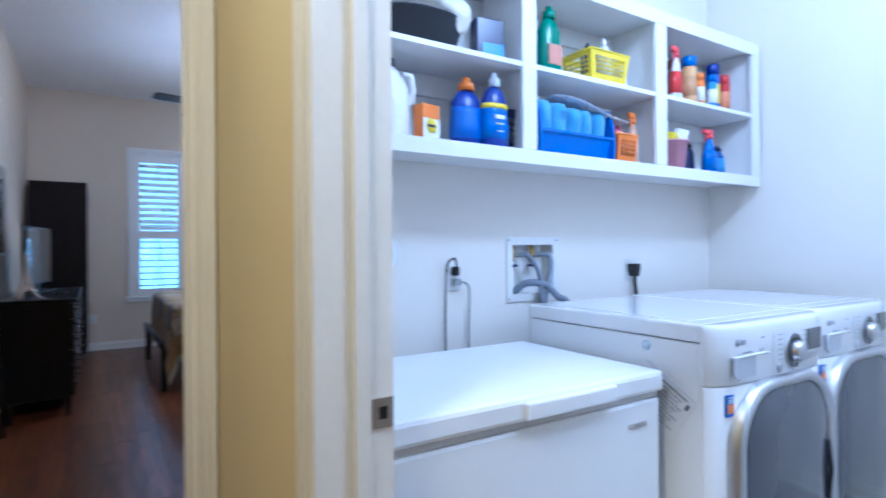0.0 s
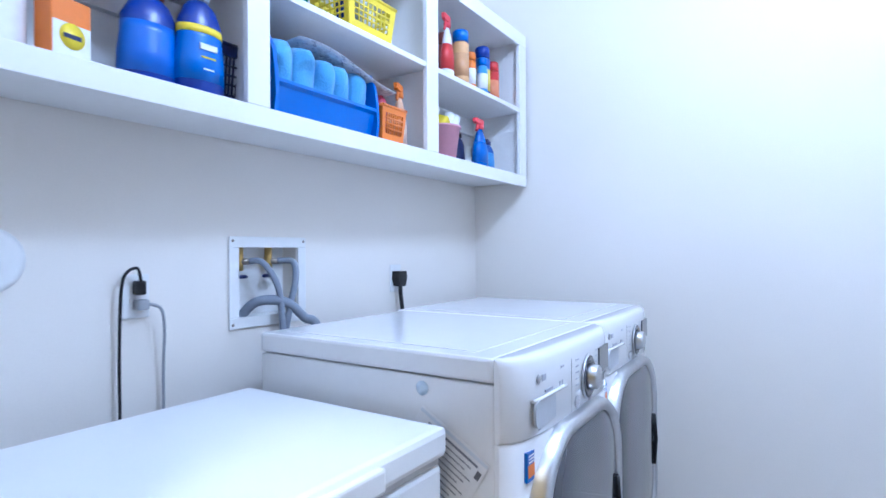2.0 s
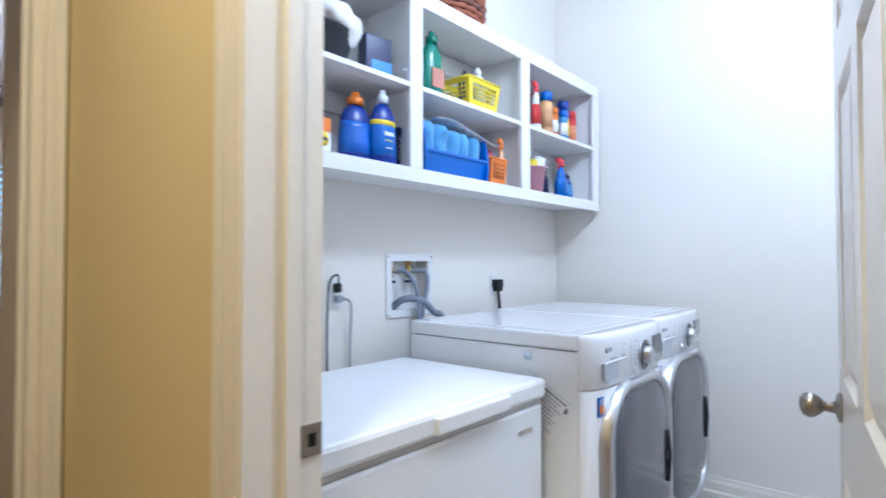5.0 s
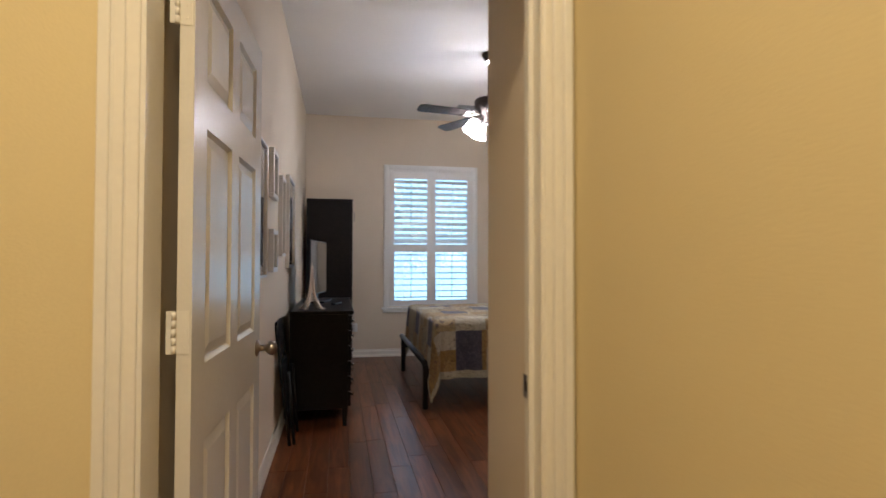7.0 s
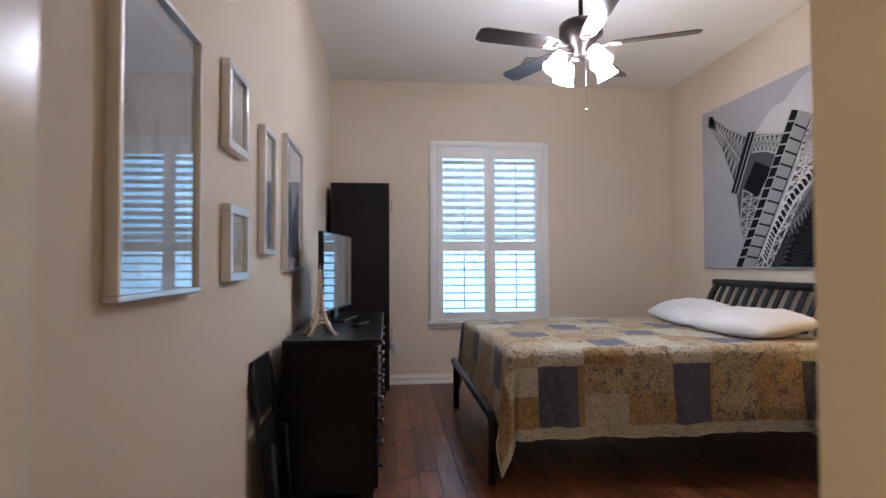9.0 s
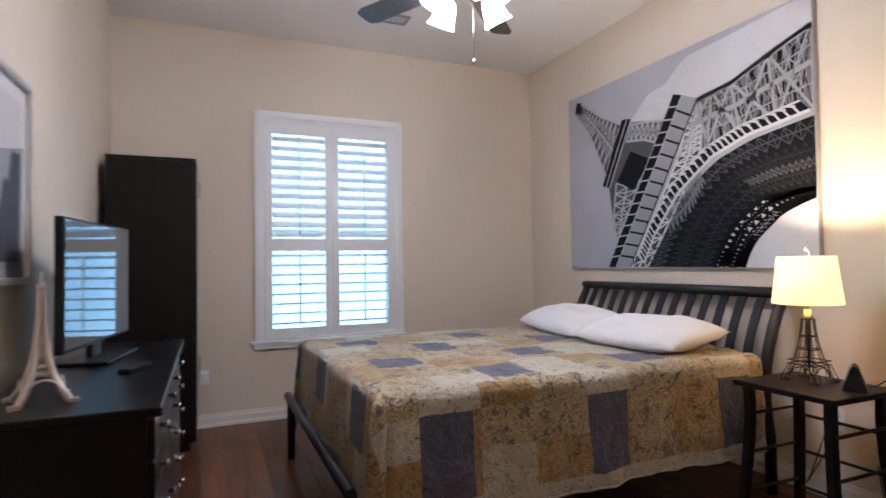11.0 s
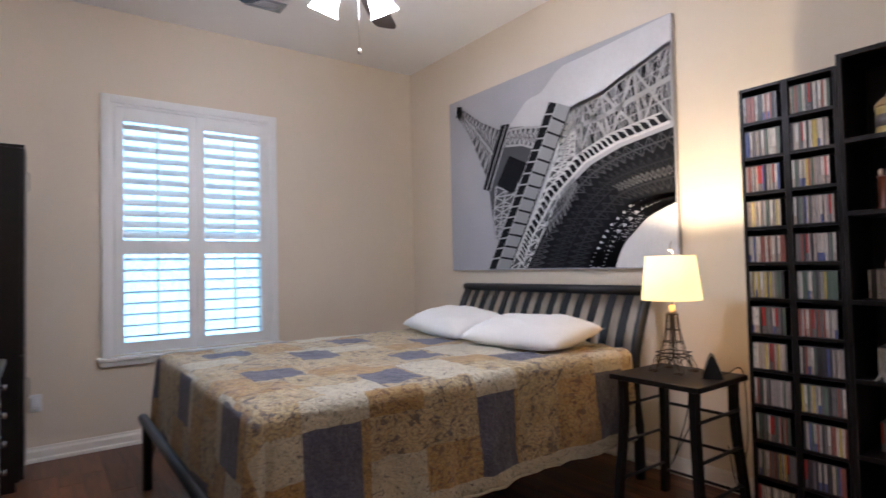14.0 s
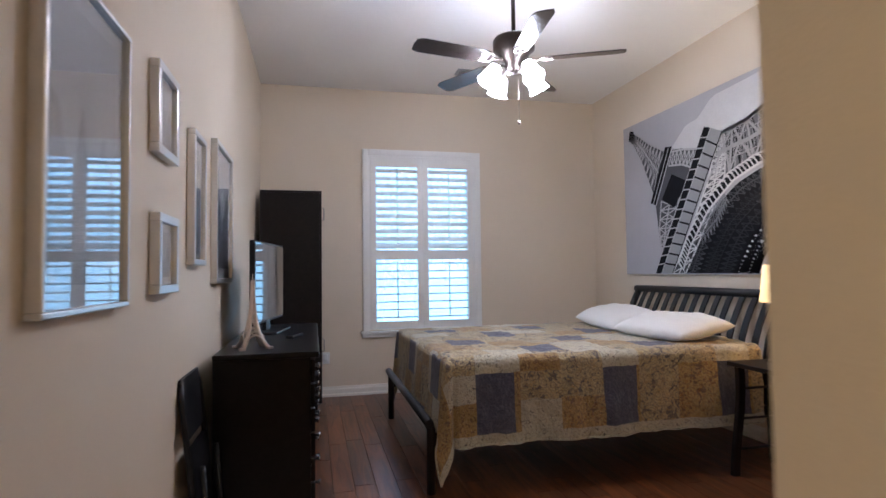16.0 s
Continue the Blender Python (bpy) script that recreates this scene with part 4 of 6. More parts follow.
# ---- framed pictures ----
def framed_picture(y0, y1, z0, z1, w, hues, label):
    t = thing("picture_frame", pose(XL, y0, z0), label, "picture", "frames on the wall")
    a, b, d = y1 - y0, z1 - z0, 0.034
    bm = bmesh.new()
    for q in ((0, 0, a, w), (0, b - w, a, b), (0, w, w, b - w), (a - w, w, a, b - w)):
        box(bm, 0.001, q[0], q[1], d, q[2], q[3], bevel=0.003)
    part("frame", bm, SILVER, t)
    part("mat_board", boxed(0.003, w, w, 0.012, a - w, b - w), plain(*hues[0], 0.8), t)
    rnd = random.Random(int(y0 * 100))
    bm = bmesh.new()
    m = w + 0.10 * min(a, b)
    part("print", boxed(0.012, m, m, 0.0128, a - m, b - m), plain(*hues[1], 0.7), t, "grey photographic print")
    prev = None
    poly = [(m, m)]
    n = 9
    for k in range(n + 1):
        poly.append((m + (a - 2 * m) * k / n, m + (b - 2 * m) * (0.25 + 0.45 * rnd.random())))
    poly.append((a - m, m))
    part("printed_skyline", prism(poly, "x", 0.0130, 0.0136), plain(*hues[2], 0.7), t)
    g = part("glass", boxed(0.021, w, w, 0.0225, a - w, b - w), GLASS, t)
    g.visible_shadow = False
    return t


G1, G2, G3 = (0.42, 0.41, 0.40), (0.28, 0.28, 0.29), (0.07, 0.07, 0.08)
framed_picture(3.85, 4.345, 1.17, 1.905, 0.014, (G2, (0.2, 0.2, 0.21), (0.12, 0.12, 0.13)), "large silver framed grey photograph behind glass")
framed_picture(4.63, 4.90, 1.655, 1.965, 0.03, ((0.5, 0.48, 0.46), G1, G2), "small silver framed pale photograph")
framed_picture(4.645, 4.905, 1.19, 1.46, 0.03, ((0.5, 0.48, 0.46), G2, (0.15, 0.15, 0.16)), "small silver framed photograph reflecting the window")
framed_picture(5.18, 5.44, 1.295, 1.875, 0.025, ((0.45, 0.44, 0.43), G1, (0.16, 0.17, 0.2)), "narrow silver framed city photograph")
framed_picture(5.73, 6.30, 1.205, 1.965, 0.025, ((0.55, 0.53, 0.5), G1, G3), "silver framed black and white city photograph")


# ---- the large canvas ----
def canvas_print(y0, y1, z0, z1):
    """A wide black and white canvas of an iron tower seen from below. u runs from y1 to y0, v up."""
    t = thing("canvas_print", pose(0, 0, 0), "large black and white canvas print of an iron tower", "wall art")
    SKY = material("canvas_sky", (0.41, 0.40, 0.42), 0.75, vary=0.16, scale=1.3, grain=300, bump=0.08)
    IRON, MID, PALE_I, BRIGHT = plain(0.010, 0.010, 0.012, 0.8, 0, 0.08), plain(0.085, 0.085, 0.09, 0.8, 0, 0.1), plain(0.42, 0.41, 0.41, 0.8, 0, 0.1), plain(0.66, 0.65, 0.64, 0.8, 0, 0.1)
    x = XR - 0.035
    W, Hh = y1 - y0, z1 - z0
    part("canvas", boxed(x, y0, z0, XR - 0.002, y1, z1, bevel=0.002), SKY, t)

    def P(u, v):
        return (y1 - u * W, z0 + v * Hh)

    def flat(name, polys, mat, layer):
        bm = bmesh.new()
        for p in polys:
            vs = [bm.verts.new((x - 0.0006 * layer, *P(*q))) for q in p]
            bm.faces.new(vs)
        bmesh.ops.triangulate(bm, faces=bm.faces[:])
        part(name, bm, mat, t)

    def bar(a, b, w):
        a, b = Vector(a), Vector(b)
        d = Vector((b.x - a.x, (b.y - a.y) * Hh / W))
        n = Vector((-d.y, d.x)).normalized() * w / 2
        n = Vector((n.x, n.y * W / Hh))
        c = lambda q: (min(max(q.x, 0.002), 0.998), min(max(q.y, 0.003), 0.997))
        return [c(a - n), c(b - n), c(b + n), c(a + n)]

    def mix(pts, f):
        f = min(max(f, 0), 1) * (len(pts) - 1)
        k = min(int(f), len(pts) - 2)
        return Vector(pts[k]).lerp(Vector(pts[k + 1]), f - k)

    def lattice(top, low, n, w, rails=(0.0, 1.0)):
        out = []
        for k in range(n):
            f0, f1 = k / n, (k + 1) / n
            out += [bar(mix(top, f0), mix(low, f1), w), bar(mix(low, f0), mix(top, f1), w), bar(mix(top, f1), mix(low, f1), w)]
        for r in rails:
            q = [mix(top, k / 12).lerp(mix(low, k / 12), r) for k in range(13)]
            out += [bar(a, b, w * 1.6) for a, b in zip(q, q[1:])]
        return out

    def strip(a, b, n=16):
        return [list(map(tuple, (mix(a, k / n), mix(a, (k + 1) / n), mix(b, (k + 1) / n), mix(b, k / n)))) for k in range(n)]
    cl = [(0.36, 0.76), (0.45, 0.86), (0.52, 0.87), (0.60, 0.96), (0.75, 0.97), (0.998, 0.997)]
    flat("printed_cloud", strip(cl, [(0.37, 0.75), (0.5, 0.70), (0.60, 0.74), (0.70, 0.75), (0.85, 0.80), (0.998, 0.88)]), plain(0.56, 0.55, 0.55, 0.75), 1)
    up, lo = [(0.062, 0.955), (0.11, 0.924), (0.201, 0.832), (0.31, 0.754)], [(0.054, 0.90), (0.09, 0.84), (0.142, 0.735), (0.225, 0.50)]
    flat("printed_spire", strip(up, lo), MID, 2)
    flat("printed_spire_lattice", lattice(up, lo, 15, 0.0045, (0, 0.5, 1)), PALE_I, 3)
    flat("printed_tip", [[(0.045, 0.90), (0.055, 0.965), (0.085, 0.955), (0.09, 0.90)]], IRON, 3)
    mu, ml = [(0.35, 0.745), (0.42, 0.735), (0.51, 0.70)], [(0.24, 0.43), (0.255, 0.28), (0.27, 0.14)]
    flat("printed_body", strip(mu, ml), MID, 2)
    m1, m2 = [(0.345, 0.735), (0.43, 0.725), (0.52, 0.70)], [(0.335, 0.655), (0.42, 0.64), (0.49, 0.60)]
    flat("printed_body_lattice", lattice(m1, m2, 7, 0.005, (0, 1)) + lattice([(0.28, 0.45), (0.262, 0.28), (0.275, 0.13)], [(0.40, 0.45), (0.345, 0.28), (0.29, 0.13)], 6, 0.005, (0, 0.5, 1)), PALE_I, 3)
    flat("printed_opening", [[(0.355, 0.60), (0.45, 0.535), (0.365, 0.395), (0.285, 0.46)]], IRON, 4)
    flat("printed_deck", [[(0.316, 0.775), (0.365, 0.765), (0.243, 0.43), (0.204, 0.45)]], IRON, 4)
    flat("printed_deck_rail", [bar((0.34, 0.765), (0.223, 0.44), 0.004), bar((0.365, 0.765), (0.243, 0.43), 0.006)], PALE_I, 5)
    top, low = [(0.648, 0.748), (0.70, 0.76), (0.765, 0.771), (0.88, 0.83), (0.998, 0.885)], [(0.567, 0.503), (0.68, 0.53), (0.792, 0.547), (0.90, 0.562), (0.998, 0.577)]
    flat("printed_leg", strip(top, low), plain(0.15, 0.15, 0.155, 0.75), 2)
    rl = random.Random(8)
    web = []
    for k in range(150):
        f, g = rl.random(), rl.random()
        p = mix(top, f).lerp(mix(low, f), g)
        q = mix(top, min(1, max(0, f + rl.uniform(-0.12, 0.12)))).lerp(mix(low, f), min(1, max(0, g + rl.uniform(-0.3, 0.3))))
        web.append(bar(p, q, rl.choice((0.002, 0.003, 0.005))))
    flat("printed_leg_shade", lattice(top, low, 11, 0.006, ()) + web[:100], IRON, 3)
    flat("printed_leg_web", web[100:], plain(0.42, 0.41, 0.41, 0.8, 0, 0.1), 4)
    flat("printed_leg_lattice", lattice(top, low, 4, 0.009, (0.02, 0.45)) + lattice(top, low, 13, 0.002, (0.25, 0.7)), PALE_I, 5)
    flat("printed_leg_edge", [bar(a, b, 0.013) for a, b in zip(top, top[1:])], PALE_I, 5)
    a1 = [(0.648, 0.748), (0.60, 0.63), (0.567, 0.503), (0.48, 0.30), (0.344, 0.004)]
    a2 = [(0.66, 0.735), (0.66, 0.62), (0.655, 0.52), (0.57, 0.31), (0.425, 0.004)]
    flat("printed_pier", strip(a1, a2), MID, 3)
    flat("printed_pier_lattice", lattice(a1, a2, 17, 0.005, (0.0, 0.5, 1.0)), BRIGHT, 4)
    arch = [(0.422, 0.006), (0.471, 0.14), (0.575, 0.325), (0.708, 0.46), (0.825, 0.515), (0.998, 0.55)]
    inn = [(0.692, 0.006), (0.72, 0.08), (0.769, 0.187), (0.86, 0.282), (0.93, 0.295), (0.998, 0.301)]
    opn = [(0.797, 0.006), (0.812, 0.06), (0.833, 0.113), (0.909, 0.209), (0.96, 0.24), (0.998, 0.258)]
    flat("printed_vault", strip(arch, inn), IRON, 3)
    def between(f):
        return [tuple(Vector(p).lerp(Vector(q), f)) for p, q in zip(arch, inn)]
    DIM = plain(0.07, 0.07, 0.074, 0.8, 0, 0.08)
    flat("printed_vault_ribs", lattice(arch, between(0.30), 22, 0.003, (0.5,)), DIM, 4)
    flat("printed_vault_web", lattice(between(0.34), between(0.62), 26, 0.0022, (0.5, 1.0)) + lattice(between(0.66), between(0.96), 18, 0.003, (0.4,)), plain(0.028, 0.028, 0.031, 0.8, 0, 0.08), 5)
    patch = [[(0.50, 0.30), (0.60, 0.40), (0.645, 0.44)], [(0.53, 0.16), (0.62, 0.26), (0.67, 0.37)]]
    flat("printed_vault_opening", lattice(patch[0], patch[1], 11, 0.0028, (0.35, 0.7)), plain(0.22, 0.22, 0.225, 0.8, 0, 0.1), 6)
    flat("printed_vault_fretwork", lattice(between(0.58)[3:], between(0.74)[3:], 13, 0.0025, ()), plain(0.09, 0.09, 0.093, 0.8, 0, 0.1), 6)
    flat("printed_inner_arch", strip(inn, opn), BRIGHT, 4)
    half_way = [tuple(Vector(p).lerp(Vector(q), 0.62)) for p, q in zip(inn, opn)]
    flat("printed_inner_lattice", lattice(inn, half_way, 20, 0.007, (0.03, 0.5)), IRON, 5)
    flat("printed_inner_fringe", lattice(half_way, opn, 34, 0.0045, (0.05, 0.95)), IRON, 6)
    out = [tuple(Vector(p) + Vector((-0.010, 0.022))) for p in arch]
    outer = [tuple(Vector(p) + Vector((-0.034, 0.066))) for p in arch]
    flat("printed_arcade", strip(out, outer, 24), IRON, 6)
    flat("printed_arch_rim", [bar(a, b, 0.009) for a, b in zip(out, out[1:])] + [bar(a, b, 0.006) for a, b in zip(outer, outer[1:])] + [bar(mix(outer, k / 34), mix(out, k / 34), 0.0055) for k in range(34)] + [bar(mix(outer, (k - 0.5) / 34), mix(out, (k + 0.2) / 34).lerp(mix(outer, (k + 0.2) / 34), 0.7), 0.006) for k in range(1, 34)], BRIGHT, 7)
    d1, d2 = [(0.556, 0.81), (0.228, 0.006)], [(0.592, 0.791), (0.272, 0.006)]
    flat("printed_band_dark", strip(d1, d2, 6), IRON, 8)
    d3, d4 = [(0.592, 0.791), (0.272, 0.006)], [(0.650, 0.752), (0.345, 0.006)]
    flat("printed_band", strip(d3, d4, 6), plain(0.30, 0.30, 0.305, 0.75), 8)
    flat("printed_band_ribs", [bar(mix(d1, k / 15), mix(d2, k / 15 - 0.01), 0.005) for k in range(1, 15)] + [bar(*d2, 0.006), bar(*d1, 0.003)], PALE_I, 9)
    flat("printed_bracketing", [bar(mix(d3, k / 13), mix(d4, k / 13 + 0.012), 0.007) for k in range(1, 13)] + [bar(*d4, 0.005)], IRON, 9)
    flat("printed_light", [opn + [(0.998, 0.004), (0.82, 0.004)]], BRIGHT, 3)
    return t


canvas_print(5.595, 7.757, 1.205, 2.70)


# ---- disc towers and bookcase ----
CASE = plain(0.012, 0.011, 0.012, 0.3)
CDS = [plain(*c, 0.4) for c in ((0.72, 0.66, 0.58), (0.62, 0.55, 0.48), (0.45, 0.40, 0.38), (0.20, 0.18, 0.18), (0.05, 0.045, 0.05), (0.50, 0.04, 0.03), (0.62, 0.46, 0.10), (0.09, 0.12, 0.32), (0.13, 0.18, 0.14), (0.80, 0.75, 0.68), (0.34, 0.11, 0.08), (0.55, 0.45, 0.37))]
CD_MESH = []
for c in CDS:
    b_ = boxed(0, 0, 0, 0.142, 0.0098, 0.125, bevel=0.0008)
    q_ = 0.022 + 0.016 * (len(CD_MESH) % 4)
    box(b_, -0.0006, 0.0014, q_, 0, 0.0082, 0.122)
    box(b_, -0.0006, 0.0014, 0.003, 0, 0.0082, q_ - 0.001)
    for f in b_.faces:
        c_ = f.calc_center_median()
        if c_.x < -0.0001:
            f.material_index = 1 if c_.z > q_ - 0.0005 else 2
    CD_MESH.append(to_mesh("disc_case", b_, [CASE, c, CDS[(len(CD_MESH) * 5 + 2) % len(CDS)] if len(CD_MESH) % 4 == 1 else c]))
RC = random.Random(21)
DISCS, REST = [], bmesh.new()


def discs(x, y0, y1, z):
    y = y1 - 0.004
    base = RC.randrange(len(CDS))
    fill = y0 + RC.choice((0.002, 0.004, 0.02))
    while y - 0.0105 > fill:
        me = CD_MESH[base if RC.random() < 0.25 else RC.choice((0, 0, 1, 1, 2, 2, 3, 3, 4, 5, 6, 7, 8, 9, 9, 10, 11, 11))]
        m = pose(x + RC.uniform(0.004, 0.012), y - 0.0098, z)
        if len(DISCS) < 300:
            ob = new("disc_case", me)
            ob.matrix_world = m
            DISCS.append(tagged(ob, "slim music disc case standing on a shelf", "disc case", "disc collection"))
        else:
            k = CD_MESH.index(me)
            i = len(REST.verts)
            j = len(REST.faces)
            REST.from_mesh(me)
            REST.verts.ensure_lookup_table()
            REST.faces.ensure_lookup_table()
            for v in REST.verts[i:]:
                v.co = m @ v.co
            for f in REST.faces[j:]:
                f.material_index = (len(CDS), k, (k * 5 + 2) % len(CDS) if k % 4 == 1 else k)[f.material_index]
        y -= 0.0104


def disc_tower(x, y0, w, h, d, n):
    t = thing("disc_tower", pose(x, y0, 0), "narrow black tower shelf filled with disc cases", "shelf", "disc towers")
    th = 0.013
    part("side_panel", boxed(0, 0, 0, d, th, h), BLACKW, t)
    part("side_panel", boxed(0, w - th, 0, d, w, h), BLACKW, t)
    part("back_panel", boxed(d - 0.006, th, 0.02, d, w - th, h), BLACKW, t)
    part("plinth", boxed(0.004, th, 0, d - 0.006, w - th, 0.055), BLACKW, t)
    for k in range(n + 1):
        z = 0.055 + (h - 0.055 - th) * k / n
        part("shelf_board", boxed(0.002, th, z, d - 0.006, w - th, z + th), BLACKW, t)
        if k < n:
            discs(x, y0 + th, y0 + w - th, z + th + 0.0005)
    return t


XF, TW, TH = 3.26, 0.199, 2.055
disc_tower(XF, 4.905, TW, TH, 0.17, 12)
disc_tower(XF, 4.706, TW, TH, 0.17, 12)


def bookcase(x, y0, y1, h, zs):
    t = thing("bookcase", pose(x, y0, 0), "tall black open bookcase with ornaments and disc cases", "bookcase")
    w, d, th = y1 - y0, 0.298, 0.02
    part("side_panel", boxed(0, 0, 0, d, th, h, bevel=0.001), BLACKW, t)
    part("side_panel", boxed(0, w - th, 0, d, w, h, bevel=0.001), BLACKW, t)
    part("back_panel", boxed(d - 0.006, th, 0.02, d, w - th, h), BLACKW, t)
    part("plinth", boxed(0.006, th, 0, 0.02, w - th, 0.07), BLACKW, t)
    for z in (0.07, *zs, h - th):
        part("shelf_board", boxed(0.002, th, z, d - 0.006, w - th, z + th, bevel=0.001), BLACKW, t)
    return t


ZS = (0.41, 0.72, 1.045, 1.415, 1.72)
bookcase(XF, 3.905, 4.704, 2.10, ZS)
discs(XF + 0.10, 4.0, 4.66, ZS[2] + 0.0205)
discs(XF + 0.10, 4.0, 4.64, ZS[1] + 0.0205)
discs(XF + 0.10, 4.0, 4.64, ZS[0] + 0.0205)
discs(XF + 0.06, 4.0, 4.62, 0.0905)
tagged(new("disc_rows", to_mesh("disc_rows", REST, CDS + [CASE])), "rows of disc cases on the lower shelves", "disc cases", kind="stuff")


def beer_stein(m):
    t = thing("beer_stein", m, "lidded ceramic beer stein with painted band on a shelf", "stein")
    part("body", lathe([(0.05, 0), (0.052, 0.012), (0.046, 0.02), (0.044, 0.10), (0.047, 0.115), (0, 0.116)], 24), plain(0.40, 0.29, 0.10, 0.3), t)
    part("painted_band", lathe([(0.0462, 0.035), (0.0456, 0.085)], 24), plain(0.10, 0.08, 0.07, 0.35), t, "dark painted scene band")
    part("lid", lathe([(0.048, 0.117), (0.046, 0.13), (0.03, 0.15), (0.01, 0.162), (0.008, 0.172), (0, 0.178)], 24), plain(0.38, 0.24, 0.11, 0.3), t)
    part("handle", tubed([(0, -0.044, 0.095), (0, -0.075, 0.10), (0, -0.086, 0.07), (0, -0.075, 0.04), (0, -0.046, 0.03)], 0.007, 8), plain(0.40, 0.31, 0.15, 0.3), t)
    part("thumb_lever", tubed([(0, -0.04, 0.13), (0, -0.06, 0.14), (0, -0.075, 0.175)], 0.004, 6), NICKEL, t)
    return t


beer_stein(pose(3.36, 4.555, ZS[4] + 0.0205))
t = thing("wooden_cup", pose(3.37, 4.575, ZS[3] + 0.0205), "dark red wooden cup with pale tips on a shelf", "cup")
part("cup", lathe([(0.034, 0), (0.034, 0.01), (0.03, 0.02), (0.031, 0.13), (0.036, 0.14), (0.028, 0.14), (0.026, 0.03), (0, 0.03)], 18), plain(0.13, 0.028, 0.01, 0.35), t)
for k in range(5):
    part("tip", lathe([(0.004, 0.125), (0.008, 0.15), (0.009, 0.165), (0, 0.172)], 8, at=(0.024 * math.cos(k * 1.256), 0.024 * math.sin(k * 1.256), 0)), plain(0.34, 0.24, 0.16, 0.4), t)
solo("statuette", lathe([(0.036, 0), (0.036, 0.012), (0.03, 0.02), (0.035, 0.05), (0.032, 0.09), (0.037, 0.11), (0.022, 0.125), (0.014, 0.13), (0.018, 0.142), (0.015, 0.158), (0, 0.165)], 16, 0.8, 1.0), plain(0.42, 0.13, 0.02, 0.35), pose(3.37, 4.43, ZS[3] + 0.0205), "small carved amber wooden statuette on a shelf", "statuette")
solo("statuette", lathe([(0.024, 0), (0.02, 0.02), (0.023, 0.05), (0.016, 0.08), (0.02, 0.10), (0.014, 0.13), (0.019, 0.145), (0.012, 0.165), (0, 0.17)], 14), plain(0.32, 0.12, 0.05, 0.4), pose(3.29, 4.555, ZS[2] + 0.0205), "small carved reddish totem statuette on a shelf", "statuette")
tower_figurine(pose(3.285, 4.60, ZS[1] + 0.0205), 0.10, plain(0.55, 0.5, 0.45, 0.35, 0.6), "tiny metal tower figurine on a bookcase shelf")

# ---- laundry: shelf unit ----
def wall_shelf_unit(m, x1):
    t = thing("wall_shelf_unit", m, "white painted wall shelf unit with six open bays", "shelf")
    z0, z1, d = 1.562, 2.325, 0.31
    part("bottom_board", boxed(0, 0.02, 1.585, x1, d, 1.612), CAB, t)
    part("top_board", boxed(0, 0.02, 2.285, x1, d, 2.305), CAB, t)
    part("back_board", boxed(0, d - 0.008, 1.612, x1, d, 2.285), CAB, t)
    part("back_cleat", boxed(0.01, d - 0.03, 2.19, x1 - 0.01, d - 0.008, 2.25), CAB, t)
    part("back_cleat", boxed(0.01, d - 0.03, 1.845, x1 - 0.01, d - 0.008, 1.915), CAB, t)
    part("lower_rail", boxed(0, 0, z0, x1, 0.02, 1.617, bevel=0.002), CAB, t)
    part("upper_rail", boxed(0, 0, 2.262, x1, 0.02, z1, bevel=0.002), CAB, t)
    for a, b in ((0, 0.05), (0.862, 0.932), (1.655, 1.732), (2.46, x1)):
        part("stile", boxed(a, 0.0, 1.6175, b, 0.02, 2.2615, bevel=0.002), CAB, t)
        c = (a + b) / 2
        part("divider", boxed(max(c - 0.01, 0), 0.02, 1.612, min(c + 0.01, x1), d - 0.03, 2.285), CAB, t)
    for a, b in ((0.05, 0.862), (0.932, 1.655), (1.732, 2.46)):
        part("shelf_board", boxed(a - 0.03, 0.004, 1.928, b + 0.03, d - 0.03, 1.948, bevel=0.0015), CAB, t)
    return t


SX, SY = 1.04, 1.985
wall_shelf_unit(pose(SX, SY, 0), 2.535)
LOW, MIDZ, TOPZ = 1.613, 1.949, 2.306


def bottle(x, y, z, h, r, body, cap, label, kind="bottle", shape="flat", band=None, turn=0, capr=0.4, clear=False):
    t = thing(kind.replace(" ", "_"), pose(x, y, z, 0, 0, turn), label, kind, "cleaning supplies")
    sx, sy = (1.0, 0.62) if shape == "flat" else (1.0, 1.0)
    if shape == "can":
        part("body", lathe([(r * 0.96, 0), (r, 0.006), (r, h * 0.74), (r * 0.8, h * 0.78), (0, h * 0.78)], 20), body, t)
        part("cap", lathe([(r * 0.95, h * 0.775), (r * 0.95, h * 0.97), (r * 0.8, h), (0, h)], 20), cap, t)
    else:
        part("body", lathe([(r * 0.86, 0), (r, h * 0.04), (r * 0.98, h * 0.3), (r * 0.88, h * 0.5), (r * 0.9, h * 0.62), (r * 0.62, h * 0.76), (r * capr * 0.9, h * 0.82), (0, h * 0.82)], 24, sx, sy), body, t)
        part("cap", lathe([(r * capr, h * 0.815), (r * capr, h * 0.92), (r * capr * 0.6, h * 0.94), (r * capr * 0.5, h), (0, h)], 16), cap, t)
    if band:
        k = 1.012
        if shape == "can":
            part("wrapper_label", lathe([(r * k, h * 0.12), (r * k, h * 0.55)], 20), band, t)
        else:
            part("wrapper_label", lathe([(r * 0.995 * k, h * 0.12), (r * 0.985 * k, h * 0.3), (r * 0.895 * k, h * 0.49), (r * 0.9 * k, h * 0.56)], 24, sx, sy), band, t)
    return t


